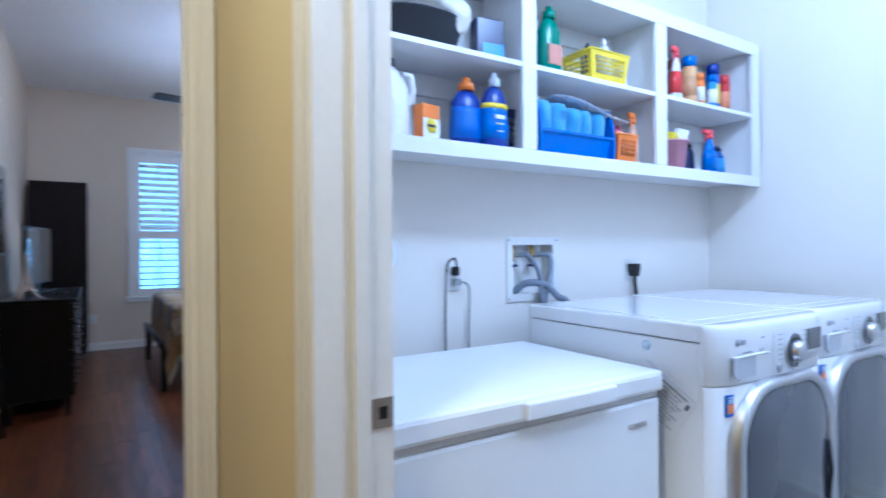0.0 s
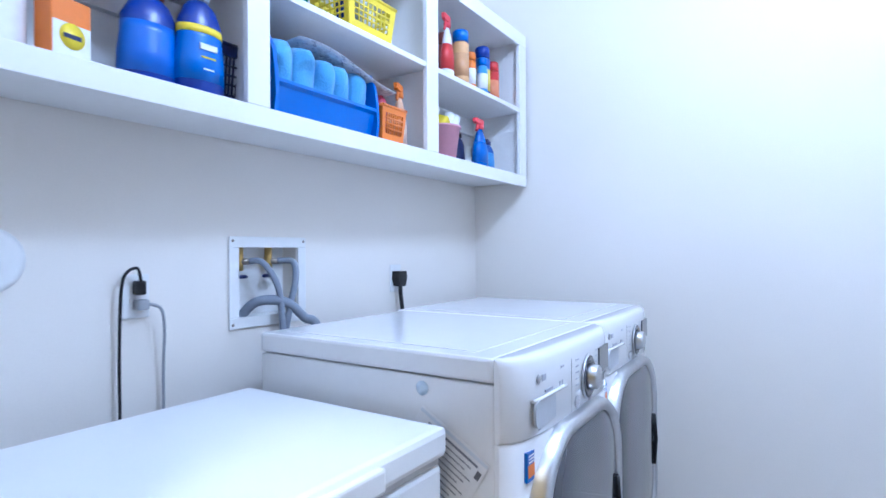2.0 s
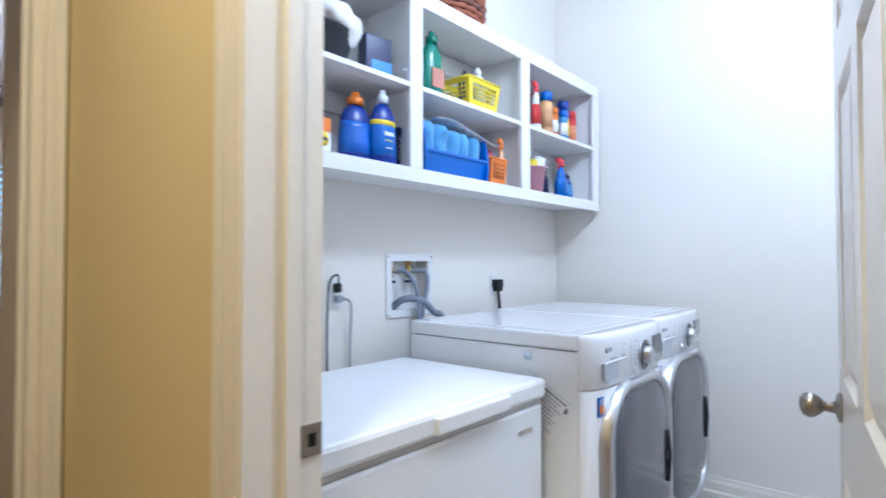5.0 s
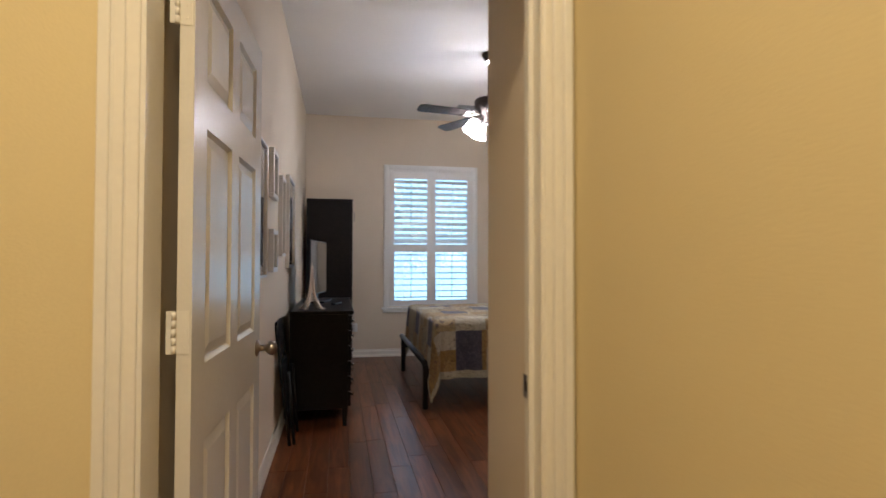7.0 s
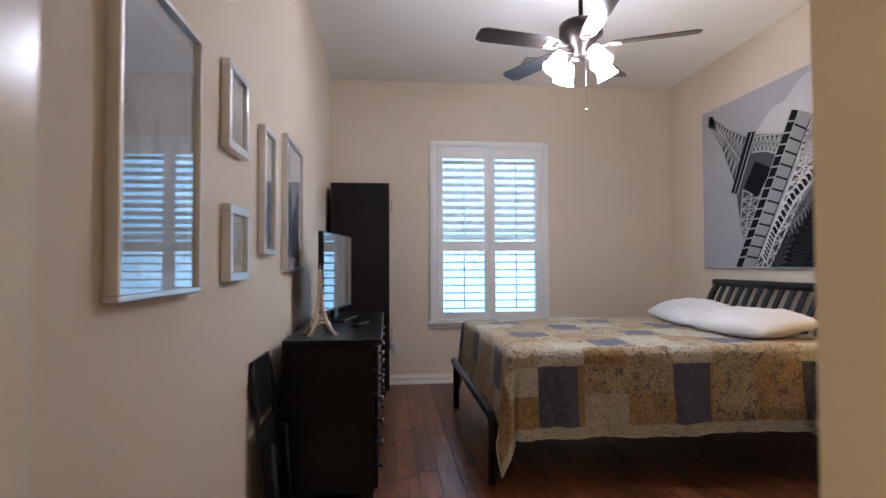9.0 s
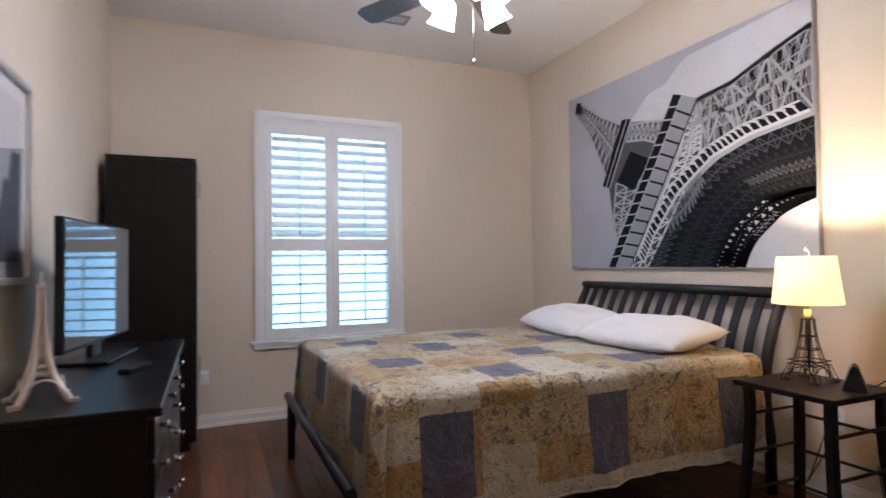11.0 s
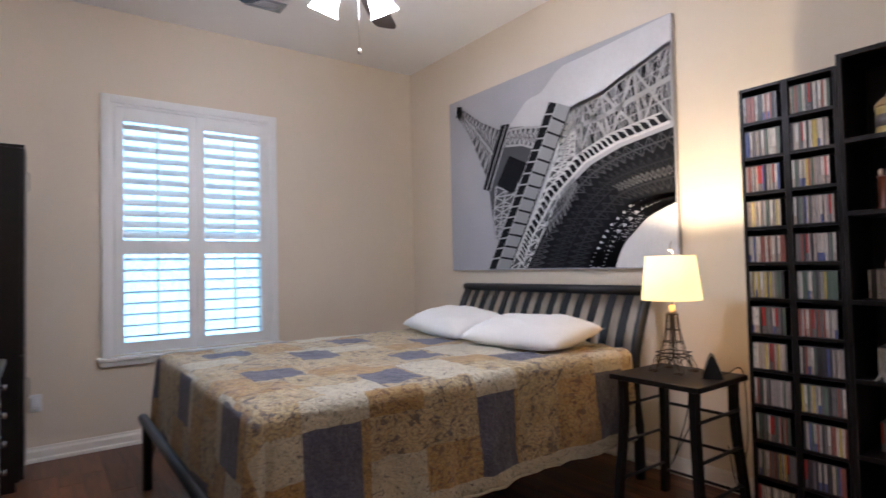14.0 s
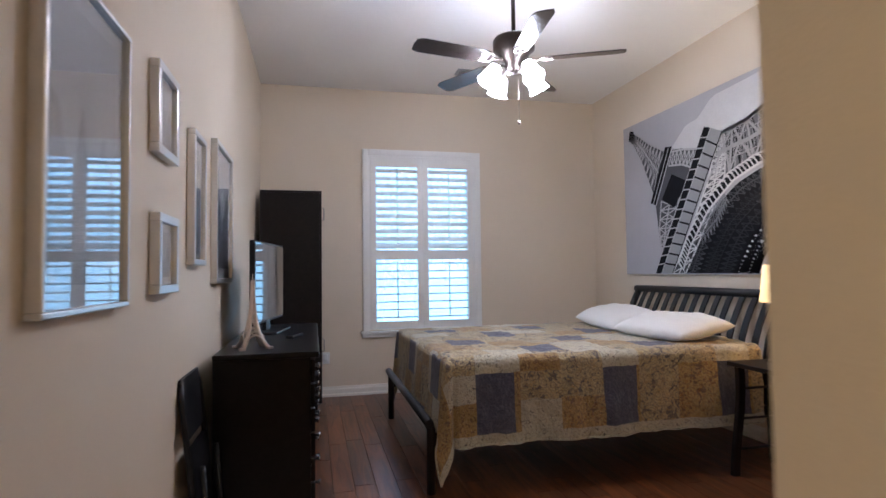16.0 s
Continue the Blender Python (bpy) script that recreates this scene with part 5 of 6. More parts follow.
def spray_bottle(x, y, z, h, r, body, trigger, label, band=None, turn=180):
    t = thing("spray_bottle", pose(x, y, z, 0, 0, turn), label, "spray bottle", "cleaning supplies")
    part("body", lathe([(r * 0.9, 0), (r, h * 0.05), (r * 0.95, h * 0.35), (r * 0.75, h * 0.5), (r * 0.6, h * 0.62), (r * 0.3, h * 0.76), (0, h * 0.76)], 20, 1, 0.65), body, t)
    if band:
        part("wrapper_label", lathe([(r * 1.01, h * 0.10), (r * 0.965, h * 0.35), (r * 0.77, h * 0.49)], 20, 1, 0.66), band, t)
    bm = lathe([(r * 0.36, h * 0.75), (r * 0.36, h * 0.83), (r * 0.2, h * 0.84), (0, h * 0.84)], 12)
    box(bm, -r * 0.45, -r * 0.22, h * 0.84, r * 0.95, r * 0.22, h * 0.94, bevel=0.003)
    box(bm, r * 0.95, -r * 0.14, h * 0.86, r * 1.15, r * 0.14, h * 0.93)
    part("nozzle", bm, trigger, t)
    part("trigger", tubed([(r * 0.45, 0, h * 0.85), (r * 0.55, 0, h * 0.76), (r * 0.75, 0, h * 0.70)], r * 0.12, 6), trigger, t)
    return t


def prism_quad(q, th=0.0035):
    """A flat four-sided sheet of even thickness."""
    n = (q[1] - q[0]).cross(q[3] - q[0]).normalized() * th / 2
    bm = bmesh.new()
    lo, hi = [bm.verts.new(p - n) for p in q], [bm.verts.new(p + n) for p in q]
    for i in range(4):
        bm.faces.new((lo[i], lo[(i + 1) % 4], hi[(i + 1) % 4], hi[i]))
    bm.faces.new(lo[::-1])
    bm.faces.new(hi)
    return bm


def basket(x, y, z, w, d, h, mat, label, holes=True):
    """A tapered plastic basket with slotted sides."""
    t = thing("plastic_basket", pose(x, y, z), label, "basket", "plastic baskets")
    k = 0.86
    part("base", boxed(-w / 2 * k, -d / 2 * k, 0, w / 2 * k, d / 2 * k, 0.004), mat, t)
    part("rim", tubed([(-w / 2, -d / 2, h), (w / 2, -d / 2, h), (w / 2, d / 2, h), (-w / 2, d / 2, h), (-w / 2, -d / 2, h)], 0.006, 6), mat, t)
    for a, b, c, e in (((-1, -1), (1, -1), 8, 4), ((1, -1), (1, 1), 6, 4), ((1, 1), (-1, 1), 8, 4), ((-1, 1), (-1, -1), 6, 4)):
        def at(f, g):
            q = k + (1 - k) * g
            return Vector(((a[0] + (b[0] - a[0]) * f) * w / 2 * q, (a[1] + (b[1] - a[1]) * f) * d / 2 * q, g * h))
        part("side_frame", prism_quad([at(0, 0.0), at(1, 0.0), at(1, 0.24), at(0, 0.24)]), mat, t)
        part("side_frame", prism_quad([at(0, 0.82), at(1, 0.82), at(1, 1.0), at(0, 1.0)]), mat, t)
        for f0, f1 in ((0, 0.12), (0.88, 1)):
            part("side_frame", prism_quad([at(f0, 0.24), at(f1, 0.24), at(f1, 0.82), at(f0, 0.82)]), mat, t)
        for i in range(1, c):
            f = 0.12 + 0.76 * i / c
            part("slat", tubed([at(f, 0.22), at(f, 0.84)], 0.0030, 4), mat, t)
        for j in range(1, e):
            g = 0.24 + 0.58 * j / e
            part("slat", tubed([at(0.1, g), at(0.9, g)], 0.0030, 4), mat, t)
    return t


BLUE, NAVY, SKYB, CYAN = plain(0.004, 0.03, 0.26, 0.3), plain(0.006, 0.012, 0.07, 0.3), plain(0.07, 0.28, 0.62, 0.3), plain(0.008, 0.13, 0.52, 0.3)
ORANGE, RED, YEL, GREEN, PINK = plain(0.75, 0.20, 0.02, 0.35), plain(0.55, 0.03, 0.03, 0.35), plain(0.80, 0.62, 0.02, 0.4), plain(0.01, 0.20, 0.13, 0.25), plain(0.68, 0.33, 0.40, 0.4)
WHT, TANB, CLEAR = plain(0.80, 0.80, 0.80, 0.35), plain(0.62, 0.36, 0.22, 0.3), plain(0.62, 0.68, 0.76, 0.15)

# lowest row
t = thing("bleach_jug", pose(1.385, 2.09, LOW + 0.004), "white plastic jug with moulded handle", "jug", "cleaning supplies")
part("body", lathe([(0.075, 0), (0.08, 0.012), (0.08, 0.15), (0.07, 0.19), (0.04, 0.235), (0.022, 0.25), (0, 0.25)], 24, 1.0, 0.75), WHT, t)
part("handle", tubed([(0.045, -0.02, 0.225), (0.078, -0.02, 0.225), (0.088, -0.02, 0.17), (0.075, -0.02, 0.12)], 0.012, 8), WHT, t)
part("cap", lathe([(0.024, 0.248), (0.024, 0.275), (0, 0.276)], 14), NAVY, t)
bm = boxed(-0.04, -0.025, 0, 0.04, 0.025, 0.125, bevel=0.002)
t = thing("detergent_box", pose(1.515, 2.05, LOW + 0.004, 0, 0, 12), "orange and white powder detergent box", "box")
part("carton", bm, ORANGE, t)
part("wrapper_label", boxed(-0.038, -0.0265, 0.004, 0.038, -0.0252, 0.075), WHT, t, "white printed panel")
part("printed_emblem", lathe([(0.026, 0), (0.026, 0.0008), (0, 0.0008)], 20), YEL, t).matrix_local = pose(0, -0.0266, 0.05, 90, 0, 0)
part("printed_line", boxed(-0.018, -0.0282, 0.045, 0.018, -0.0276, 0.054), NAVY, t)
solo("shelf_liner", boxed(-0.2, -0.1, 0, 0.2, 0.1, 0.003, bevel=0.001), plain(0.5, 0.5, 0.5, 0.5), pose(1.33, 2.09, LOW), "thin grey liner tray under the jug", "tray")
bottle(1.705, 2.08, LOW, 0.262, 0.072, BLUE, ORANGE, "blue laundry detergent bottle with an orange cap", "detergent bottle", band=plain(0.02, 0.13, 0.55, 0.3), capr=0.42)
t = bottle(1.805, 2.04, LOW, 0.285, 0.062, BLUE, CLEAR, "blue dish soap bottle with a clear cap", "soap bottle", band=CYAN, capr=0.36)
part("yellow_stripe", lathe([(0.0578, 0.148), (0.0575, 0.166)], 24, 1, 0.62), YEL, t)
for k, (z, w) in enumerate(((0.108, 0.022), (0.088, 0.018), (0.060, 0.014))):
    part("printed_line", boxed(-w, -0.0388, z, w, -0.034, z + (0.014 if k == 0 else 0.004)), WHT if k != 1 else YEL, t)
basket(1.885, 2.16, LOW, 0.12, 0.2, 0.165, NAVY, "dark blue slotted plastic basket")


def towel_bin(m):
    t = thing("storage_bin", m, "blue open-front storage bin on the shelf", "bin")
    w, d, h = 0.43, 0.24, 0.235
    part("base", boxed(0, 0, 0, w, d, 0.006), BLUE, t)
    part("back", boxed(0, d - 0.006, 0.006, w, d, h), BLUE, t)
    for x in (0, w - 0.012):
        part("side", prism([(-0.028, 0.006), (d - 0.006, 0.006), (d - 0.006, h), (0.05, h), (0.0, h - 0.02), (-0.02, h - 0.06), (-0.03, 0.12), (-0.034, 0.05)], "x", x, x + 0.012), CYAN, t)
    part("front", prism([(0.0, 0.0), (0.006, 0.0), (-0.012, 0.075), (-0.012, 0.092), (-0.03, 0.098), (-0.032, 0.088), (-0.02, 0.08)], "x", 0.012, w - 0.012), CYAN, t, "sloping lipped front")
    return t


towel_bin(pose(1.995, 2.025, LOW))
TOWEL = material("blue_terry", (0.10, 0.33, 0.62), 0.95, vary=0.15, scale=20, grain=220, bump=0.7, sheen=0.4)
for k in range(5):
    bm = bmesh.new()
    out = rounded(0.078, 0.12, 0.034, 5)
    rings = []
    for i in range(13):
        z = 0.205 * i / 12 + (0.012 if k < 2 else 0)
        f = 0.86 + 0.14 * math.sin(math.pi * (0.15 + 0.7 * i / 12)) - (0.22 if i == 12 else 0.05 if i == 11 else 0)
        ring = []
        for x, y in out:
            p = Vector((x * f, y * f, z))
            crease = noise.noise(p * 17 + Vector((k * 5, 0, 0)))
            ring.append(bm.verts.new(p + Vector((0.010, 0.012, 0.004)) * crease * (1.7 if k < 2 else 0.8)))
        rings.append(ring)
    for a, b in zip(rings, rings[1:]):
        for q in range(len(a)):
            bm.faces.new((a[q], a[(q + 1) % len(a)], b[(q + 1) % len(a)], b[q])).smooth = True
    bm.faces.new(rings[0][::-1])
    bm.faces.new(rings[-1])
    solo("folded_towel", bm, TOWEL, pose(2.058 + 0.077 * k, 2.095, LOW + 0.0065, 9, 3 * (k % 3 - 1), 0), "folded light blue microfibre towel standing in the bin", "towel", "folded towels")
bm = bmesh.new()
n = 10
g = [[bm.verts.new((0.42 * i / n, 0.20 * j / n, 0.010 * math.sin(i * 0.6) - 0.045 * (i / n) ** 2)) for j in range(n + 1)] for i in range(n + 1)]
for i in range(n):
    for j in range(n):
        bm.faces.new((g[i][j], g[i + 1][j], g[i + 1][j + 1], g[i][j + 1])).smooth = True
PAPER = fabric("printed_sheet", (0.78, 0.78, 0.80), (0.40, 0.40, 0.46), 45, 0.58, 300)
ob = solo("paper_sheet", bm, PAPER, pose(2.10, 2.015, LOW + 0.243, -3, 3, -3), "loose printed white sheet lying over the towels", "paper")
so = ob.modifiers.new("thickness", "SOLIDIFY")
so.thickness = 0.001
basket(2.505, 2.07, LOW, 0.13, 0.16, 0.12, ORANGE, "orange slotted plastic basket")
bottle(2.495, 2.05, LOW + 0.006, 0.20, 0.034, plain(0.45, 0.04, 0.08, 0.3), WHT, "dark pink bottle with a white cap in the basket", shape="round")
spray_bottle(2.635, 2.07, LOW, 0.26, 0.042, TANB, ORANGE, "amber spray bottle with an orange trigger", band=plain(0.66, 0.50, 0.42, 0.4), turn=200)
bottle(2.60, 2.15, LOW, 0.18, 0.03, plain(0.30, 0.16, 0.14, 0.3), BLACKP, "small brown bottle with a black cap", shape="round")
t = thing("bucket", pose(2.925, 2.075, LOW), "small pink plastic bucket holding brushes", "bucket")
part("bucket", lathe([(0.06, 0), (0.078, 0.135), (0.084, 0.135), (0.084, 0.143), (0.076, 0.143), (0.058, 0.006), (0, 0.006)], 28), PINK, t)
solo("scrub_brush", boxed(-0.022, -0.03, -0.04, 0.022, 0.03, 0.012, bevel=0.01), YEL, pose(2.90, 2.05, LOW + 0.165, 20, 35, 15), "yellow scrubbing brush in the bucket", "brush")
for k in range(2):
    solo("paper_roll", lathe([(0.02, 0), (0.022, 0.004), (0.022, 0.15), (0.012, 0.152), (0.011, 0.14), (0, 0.14)], 16), WHT, pose(2.94 + 0.035 * k, 2.08, LOW + 0.06, 8, 12 + 4 * k, 0), "white cardboard roll standing in the bucket", "roll")
spray_bottle(3.20, 2.045, LOW + 0.004, 0.235, 0.052, plain(0.01, 0.12, 0.50, 0.2), plain(0.7, 0.06, 0.08, 0.35), "blue glass cleaner bottle with a red trigger", band=CYAN, turn=185)
bottle(3.13, 2.12, LOW, 0.17, 0.045, NAVY, BLACKP, "dark blue bottle with a black cap")
bottle(3.32, 2.075, LOW + 0.004, 0.155, 0.052, plain(0.01, 0.08, 0.34, 0.3), NAVY, "blue detergent jug with dark cap", band=SKYB)
solo("shelf_liner", boxed(-0.2, -0.1, 0, 0.2, 0.1, 0.003, bevel=0.001), plain(0.5, 0.5, 0.5, 0.5), pose(3.23, 2.09, LOW), "thin grey liner tray under the bottles", "tray")

# upper row
t = thing("plastic_tub", pose(1.52, 2.10, MIDZ), "black plastic wash tub on the shelf", "tub")
part("tub", lathe([(0.13, 0), (0.165, 0.11), (0.172, 0.112), (0.172, 0.118), (0.16, 0.118), (0.126, 0.006), (0, 0.006)], 32, 1.05, 0.62), plain(0.02, 0.022, 0.03, 0.4), t)
bm = bmesh.new()
bmesh.ops.create_icosphere(bm, subdivisions=4, radius=0.1)
for v in bm.verts:
    v.co *= 1 + 0.22 * noise.noise(v.co * 14) + 0.12 * noise.noise(v.co * 34)
    v.co.z = v.co.z * 0.8
for f in bm.faces:
    f.smooth = True
solo("white_cloth", bm, PILLOW, pose(1.62, 2.10, MIDZ + 0.15), "crumpled white cloth heaped in the tub", "cloth")
t = thing("detergent_box", pose(1.82, 2.10, MIDZ, 0, 0, -8), "dark blue packet with a light blue front", "box")
part("carton", boxed(-0.06, -0.03, 0, 0.06, 0.03, 0.17, bevel=0.004), NAVY, t)
part("wrapper_label", boxed(-0.035, -0.032, 0.004, 0.058, -0.0302, 0.075), SKYB, t)
bottle(2.02, 2.12, MIDZ, 0.20, 0.045, NAVY, BLUE, "dark blue bottle on the upper shelf")
t = bottle(2.105, 2.06, MIDZ, 0.275, 0.062, GREEN, GREEN, "tall green cleaner bottle with a red label", capr=0.42)
part("wrapper_label", boxed(-0.035, -0.041, 0.03, 0.035, -0.036, 0.11), plain(0.55, 0.25, 0.18, 0.4), t)
basket(2.40, 2.08, MIDZ, 0.24, 0.17, 0.125, YEL, "bright yellow slotted plastic basket")
bottle(2.33, 2.06, MIDZ + 0.006, 0.165, 0.032, BLUE, NAVY, "small blue bottle in the yellow basket", shape="round")
bottle(2.42, 2.05, MIDZ + 0.006, 0.20, 0.036, WHT, WHT, "white bottle in the yellow basket", shape="round")
bottle(2.47, 2.10, MIDZ + 0.006, 0.18, 0.03, WHT, GREEN, "white bottle with green cap in the yellow basket", shape="round")
bottle(2.63, 2.13, MIDZ, 0.17, 0.035, WHT, YEL, "white bottle with a yellow cap")
spray_bottle(2.905, 2.03, MIDZ, 0.27, 0.040, WHT, plain(0.7, 0.06, 0.08, 0.35), "white spray bottle with a red trigger and label", band=RED, turn=190)
bottle(2.86, 2.08, MIDZ, 0.22, 0.036, WHT, WHT, "white bottle beside the spray bottles")
bottle(3.01, 2.03, MIDZ, 0.225, 0.036, plain(0.62, 0.36, 0.16, 0.35), CYAN, "polish spray can with light blue cap", "spray can", "can", band=plain(0.55, 0.30, 0.14, 0.35))
bottle(3.03, 2.13, MIDZ, 0.24, 0.04, plain(0.22, 0.06, 0.05, 0.35), plain(0.18, 0.05, 0.04, 0.35), "brown spray can at the back", "spray can", "can")
bottle(3.10, 2.035, MIDZ, 0.16, 0.026, ORANGE, ORANGE, "small orange can on the shelf", "spray can", "can", band=WHT)
bottle(3.19, 2.025, MIDZ, 0.16, 0.024, SKYB, CYAN, "small light blue spray can", "spray can", "can", band=WHT)
bottle(3.255, 2.06, MIDZ, 0.235, 0.036, plain(0.02, 0.10, 0.42, 0.3), BLUE, "blue spray can with yellow band", "spray can", "can", band=plain(0.75, 0.6, 0.1, 0.35))
bottle(3.37, 2.07, MIDZ, 0.20, 0.033, RED, RED, "slim red spray can with red cap", "spray can", "can", band=plain(0.7, 0.25, 0.12, 0.35))

# woven basket on top of the unit
t = thing("woven_basket", pose(2.30, 2.13, TOPZ), "reddish brown woven wicker basket on top of the shelves", "basket")
W1, W2 = plain(0.30, 0.09, 0.045, 0.7), plain(0.16, 0.06, 0.04, 0.7)
for k in range(9):
    r = 0.135 + 0.028 * math.sin(math.pi * (k + 1) / 10)
    pts = [((r + 0.005 * (1 if (q + k) % 2 else -1)) * math.cos(2 * math.pi * q / 36) * 1.15, (r + 0.005 * (1 if (q + k) % 2 else -1)) * math.sin(2 * math.pi * q / 36) * 0.9, 0.012 + 0.024 * k) for q in range(37)]
    part("woven_strand", tubed(pts, 0.0125, 6), W1 if k % 3 else W2, t)
part("inner_wall", lathe([(0.11, 0.002), (0.125, 0.02), (0.135, 0.2), (0.125, 0.2), (0.10, 0.01), (0, 0.01)], 24, 1.1, 0.85), W2, t)


# ---- laundry: machines ----
def front_loader(m, label, drawer=True):
    """Front at y = 0, x to the right, depth to +y."""
    t = thing("washing_machine", m, label, "washing machine", "laundry machines")
    w, d, h = 0.686, 0.81, 1.008

    def front(x):
        q = abs(2 * x / w - 1)
        return -0.015 * (1 - q * q) + 0.04 * q ** 10

    def bowed(rows, x0=0.0, x1=w, n=28):
        """A panel that follows the bowed front; rows of (inset, height), closed round the back."""
        bm = bmesh.new()
        rings = []
        for i in range(n + 1):
            x = x0 + (x1 - x0) * i / n
            rings.append([bm.verts.new((x, min(front(x) + dy, 0.05) if dy is not None else 0.0525, z)) for dy, z in rows])
        for p, q in zip(rings, rings[1:]):
            for k in range(len(rows)):
                j = (k + 1) % len(rows)
                bm.faces.new((p[k], p[j], q[j], q[k])).smooth = True
        bm.faces.new(rings[0][::-1])
        bm.faces.new(rings[-1])
        return bm
    part("cabinet", boxed(0, 0.053, 0.02, w, d, h - 0.058, bevel=0.004), ENAMEL, t)
    part("top_panel", boxed(-0.002, 0.053, h - 0.055, w + 0.002, d + 0.003, h, bevel=0.008), ENAMEL, t)
    part("top_inset", boxed(0.05, 0.12, h - 0.0005, w - 0.05, d - 0.05, h + 0.002, bevel=0.001), ENAMEL, t)
    part("control_panel", bowed([(0.004, 0.826), (0.0, 0.83), (0.0, 0.97), (0.002, 0.990), (0.006, 1.001), (0.013, 1.006), (None, h), (None, 0.826)]), ENAMEL, t, "bowed white control fascia")
    part("front_panel", bowed([(0.006, 0.06), (0.002, 0.07), (0.002, 0.818), (0.006, 0.8235), (None, 0.8235), (None, 0.06)]), ENAMEL, t)
    for x in (0.06, w - 0.06):
        for y in (0.1, d - 0.1):
            part("foot", lathe([(0.022, 0), (0.022, 0.012), (0.012, 0.014), (0.012, 0.022), (0, 0.022)], 12, at=(x, y, 0)), BLACKP, t)
    INK = plain(0.35, 0.36, 0.42, 0.5)
    # dispenser drawer: flat grey patch paints the scooped pull's shade, under a thin lip
    part("dispenser_scoop_shade", prism(rounded(0.20, 0.062, 0.022), "y", -0.001, 0.006), plain(0.50, 0.52, 0.56, 0.4), t).matrix_local = pose(0.165, front(0.165) - 0.001, 0.878, 0, 0, 2)
    part("dispenser_lip", tubed([(-0.095, 0.004, 0.03), (-0.06, -0.004, 0.033), (0.06, -0.005, 0.033), (0.095, -0.001, 0.03)], 0.0045, 6), ENAMEL, t).matrix_local = pose(0.165, front(0.165), 0.878)
    part("drawer_seam", boxed(0.288, front(0.288) - 0.0006, 0.828, 0.2895, front(0.288) + 0.004, 0.968), GREYP, t)
    part("printed_emblem", lathe([(0.011, 0), (0.011, 0.001), (0, 0.001)], 16), GREYP, t).matrix_local = pose(0.10, front(0.10) - 0.0002, 0.952, 90, 0, 0)
    for x, z, ww, hh in ((0.116, 0.945, 0.022, 0.014), (0.13, 0.917, 0.055, 0.006), (0.21, 0.917, 0.008, 0.01), (0.225, 0.917, 0.008, 0.01), (0.22, 0.957, 0.02, 0.005), (0.10, 0.838, 0.012, 0.01)):
        part("printed_line", boxed(x, front(x + ww / 2) - 0.0008, z, x + ww, front(x + ww / 2) + 0.004, z + hh), INK, t)
    dx = 0.415
    part("dial", lathe([(0.034, 0), (0.034, 0.006), (0.032, 0.024), (0.028, 0.028), (0, 0.028)], 32), SATIN, t, "round satin chrome program dial").matrix_local = pose(dx, front(dx) - 0.004, 0.90, 90, 0, 3)
    part("dial_ring", lathe([(0.056, 0.0), (0.056, 0.006), (0.050, 0.008), (0.036, 0.004), (0.036, 0.0)], 32), DARKGLASS, t, "dark ring round the dial").matrix_local = pose(dx, front(dx) - 0.0005, 0.90, 90, 0, 3)
    part("dial_bezel", lathe([(0.060, 0.0), (0.059, 0.005), (0.0565, 0.005), (0.0565, 0.0)], 32), SATIN, t).matrix_local = pose(dx, front(dx) - 0.0005, 0.90, 90, 0, 3)
    for k in range(8):
        for q in (-1, 1):
            x = dx + q * 0.083
            if q < 0 or k > 4:
                part("printed_line", boxed(x - 0.014, front(x) - 0.0008, 0.845 + 0.016 * k, x + 0.010, front(x) + 0.004, 0.8485 + 0.016 * k), INK, t)
    part("display", boxed(-0.052, -0.002, -0.036, 0.052, 0.006, 0.036, bevel=0.002), DARKGLASS, t, "grey display window").matrix_local = pose(0.565, front(0.565) - 0.003, 0.925, 0, 0, 3)
    for k in range(4):
        part("button", boxed(-0.010, -0.003, -0.011, 0.010, 0.004, 0.011, bevel=0.003), SATIN, t).matrix_local = pose(0.525 + 0.027 * k, front(0.525 + 0.027 * k) - 0.0005, 0.868, 0, 0, 3)
    part("power_button", lathe([(0.016, 0), (0.016, 0.004), (0.012, 0.005), (0, 0.005)], 16), SATIN, t).matrix_local = pose(0.325, front(0.325), 0.852, 90, 0, 0)
    # door: satin rim, smoked glass
    cx, cz, dw, dh, fy = w / 2 + 0.012, 0.475, 0.60, 0.72, -0.008
    o, i_ = rounded(dw, dh, 0.20, 10), rounded(dw - 0.07, dh - 0.07, 0.17, 10)
    bm = bmesh.new()
    rings = []
    for sc, yy in ((o, 0.012), ([(x * 0.99, z * 0.99) for x, z in o], -0.022), ([(x * 0.965, z * 0.965) for x, z in o], -0.034), (i_, -0.030), (i_, -0.02)):
        rings.append([bm.verts.new((cx + x, yy + fy, cz + z)) for x, z in sc])
    for a, b in zip(rings, rings[1:]):
        for k in range(len(a)):
            bm.faces.new((a[k], a[(k + 1) % len(a)], b[(k + 1) % len(a)], b[k])).smooth = True
    door = part("door", bm, SATIN, t, "silver rimmed porthole door")
    bm = bmesh.new()
    rr = []
    for f, yy in ((1.0, -0.022), (0.9, -0.030), (0.6, -0.036), (0.0, -0.038)):
        rr.append([bm.verts.new((cx + x * f, yy + fy, cz + z * f)) for x, z in i_] if f else [bm.verts.new((cx, yy + fy, cz))])
    for a, b in zip(rr, rr[1:]):
        for k in range(len(a)):
            q = (a[k], a[(k + 1) % len(a)], b[(k + 1) % len(a)], b[k]) if len(b) > 1 else (a[k], a[(k + 1) % len(a)], b[0])
            bm.faces.new(q).smooth = True
    part("door_glass", bm, DARKGLASS, door, "smoked grey door glass")
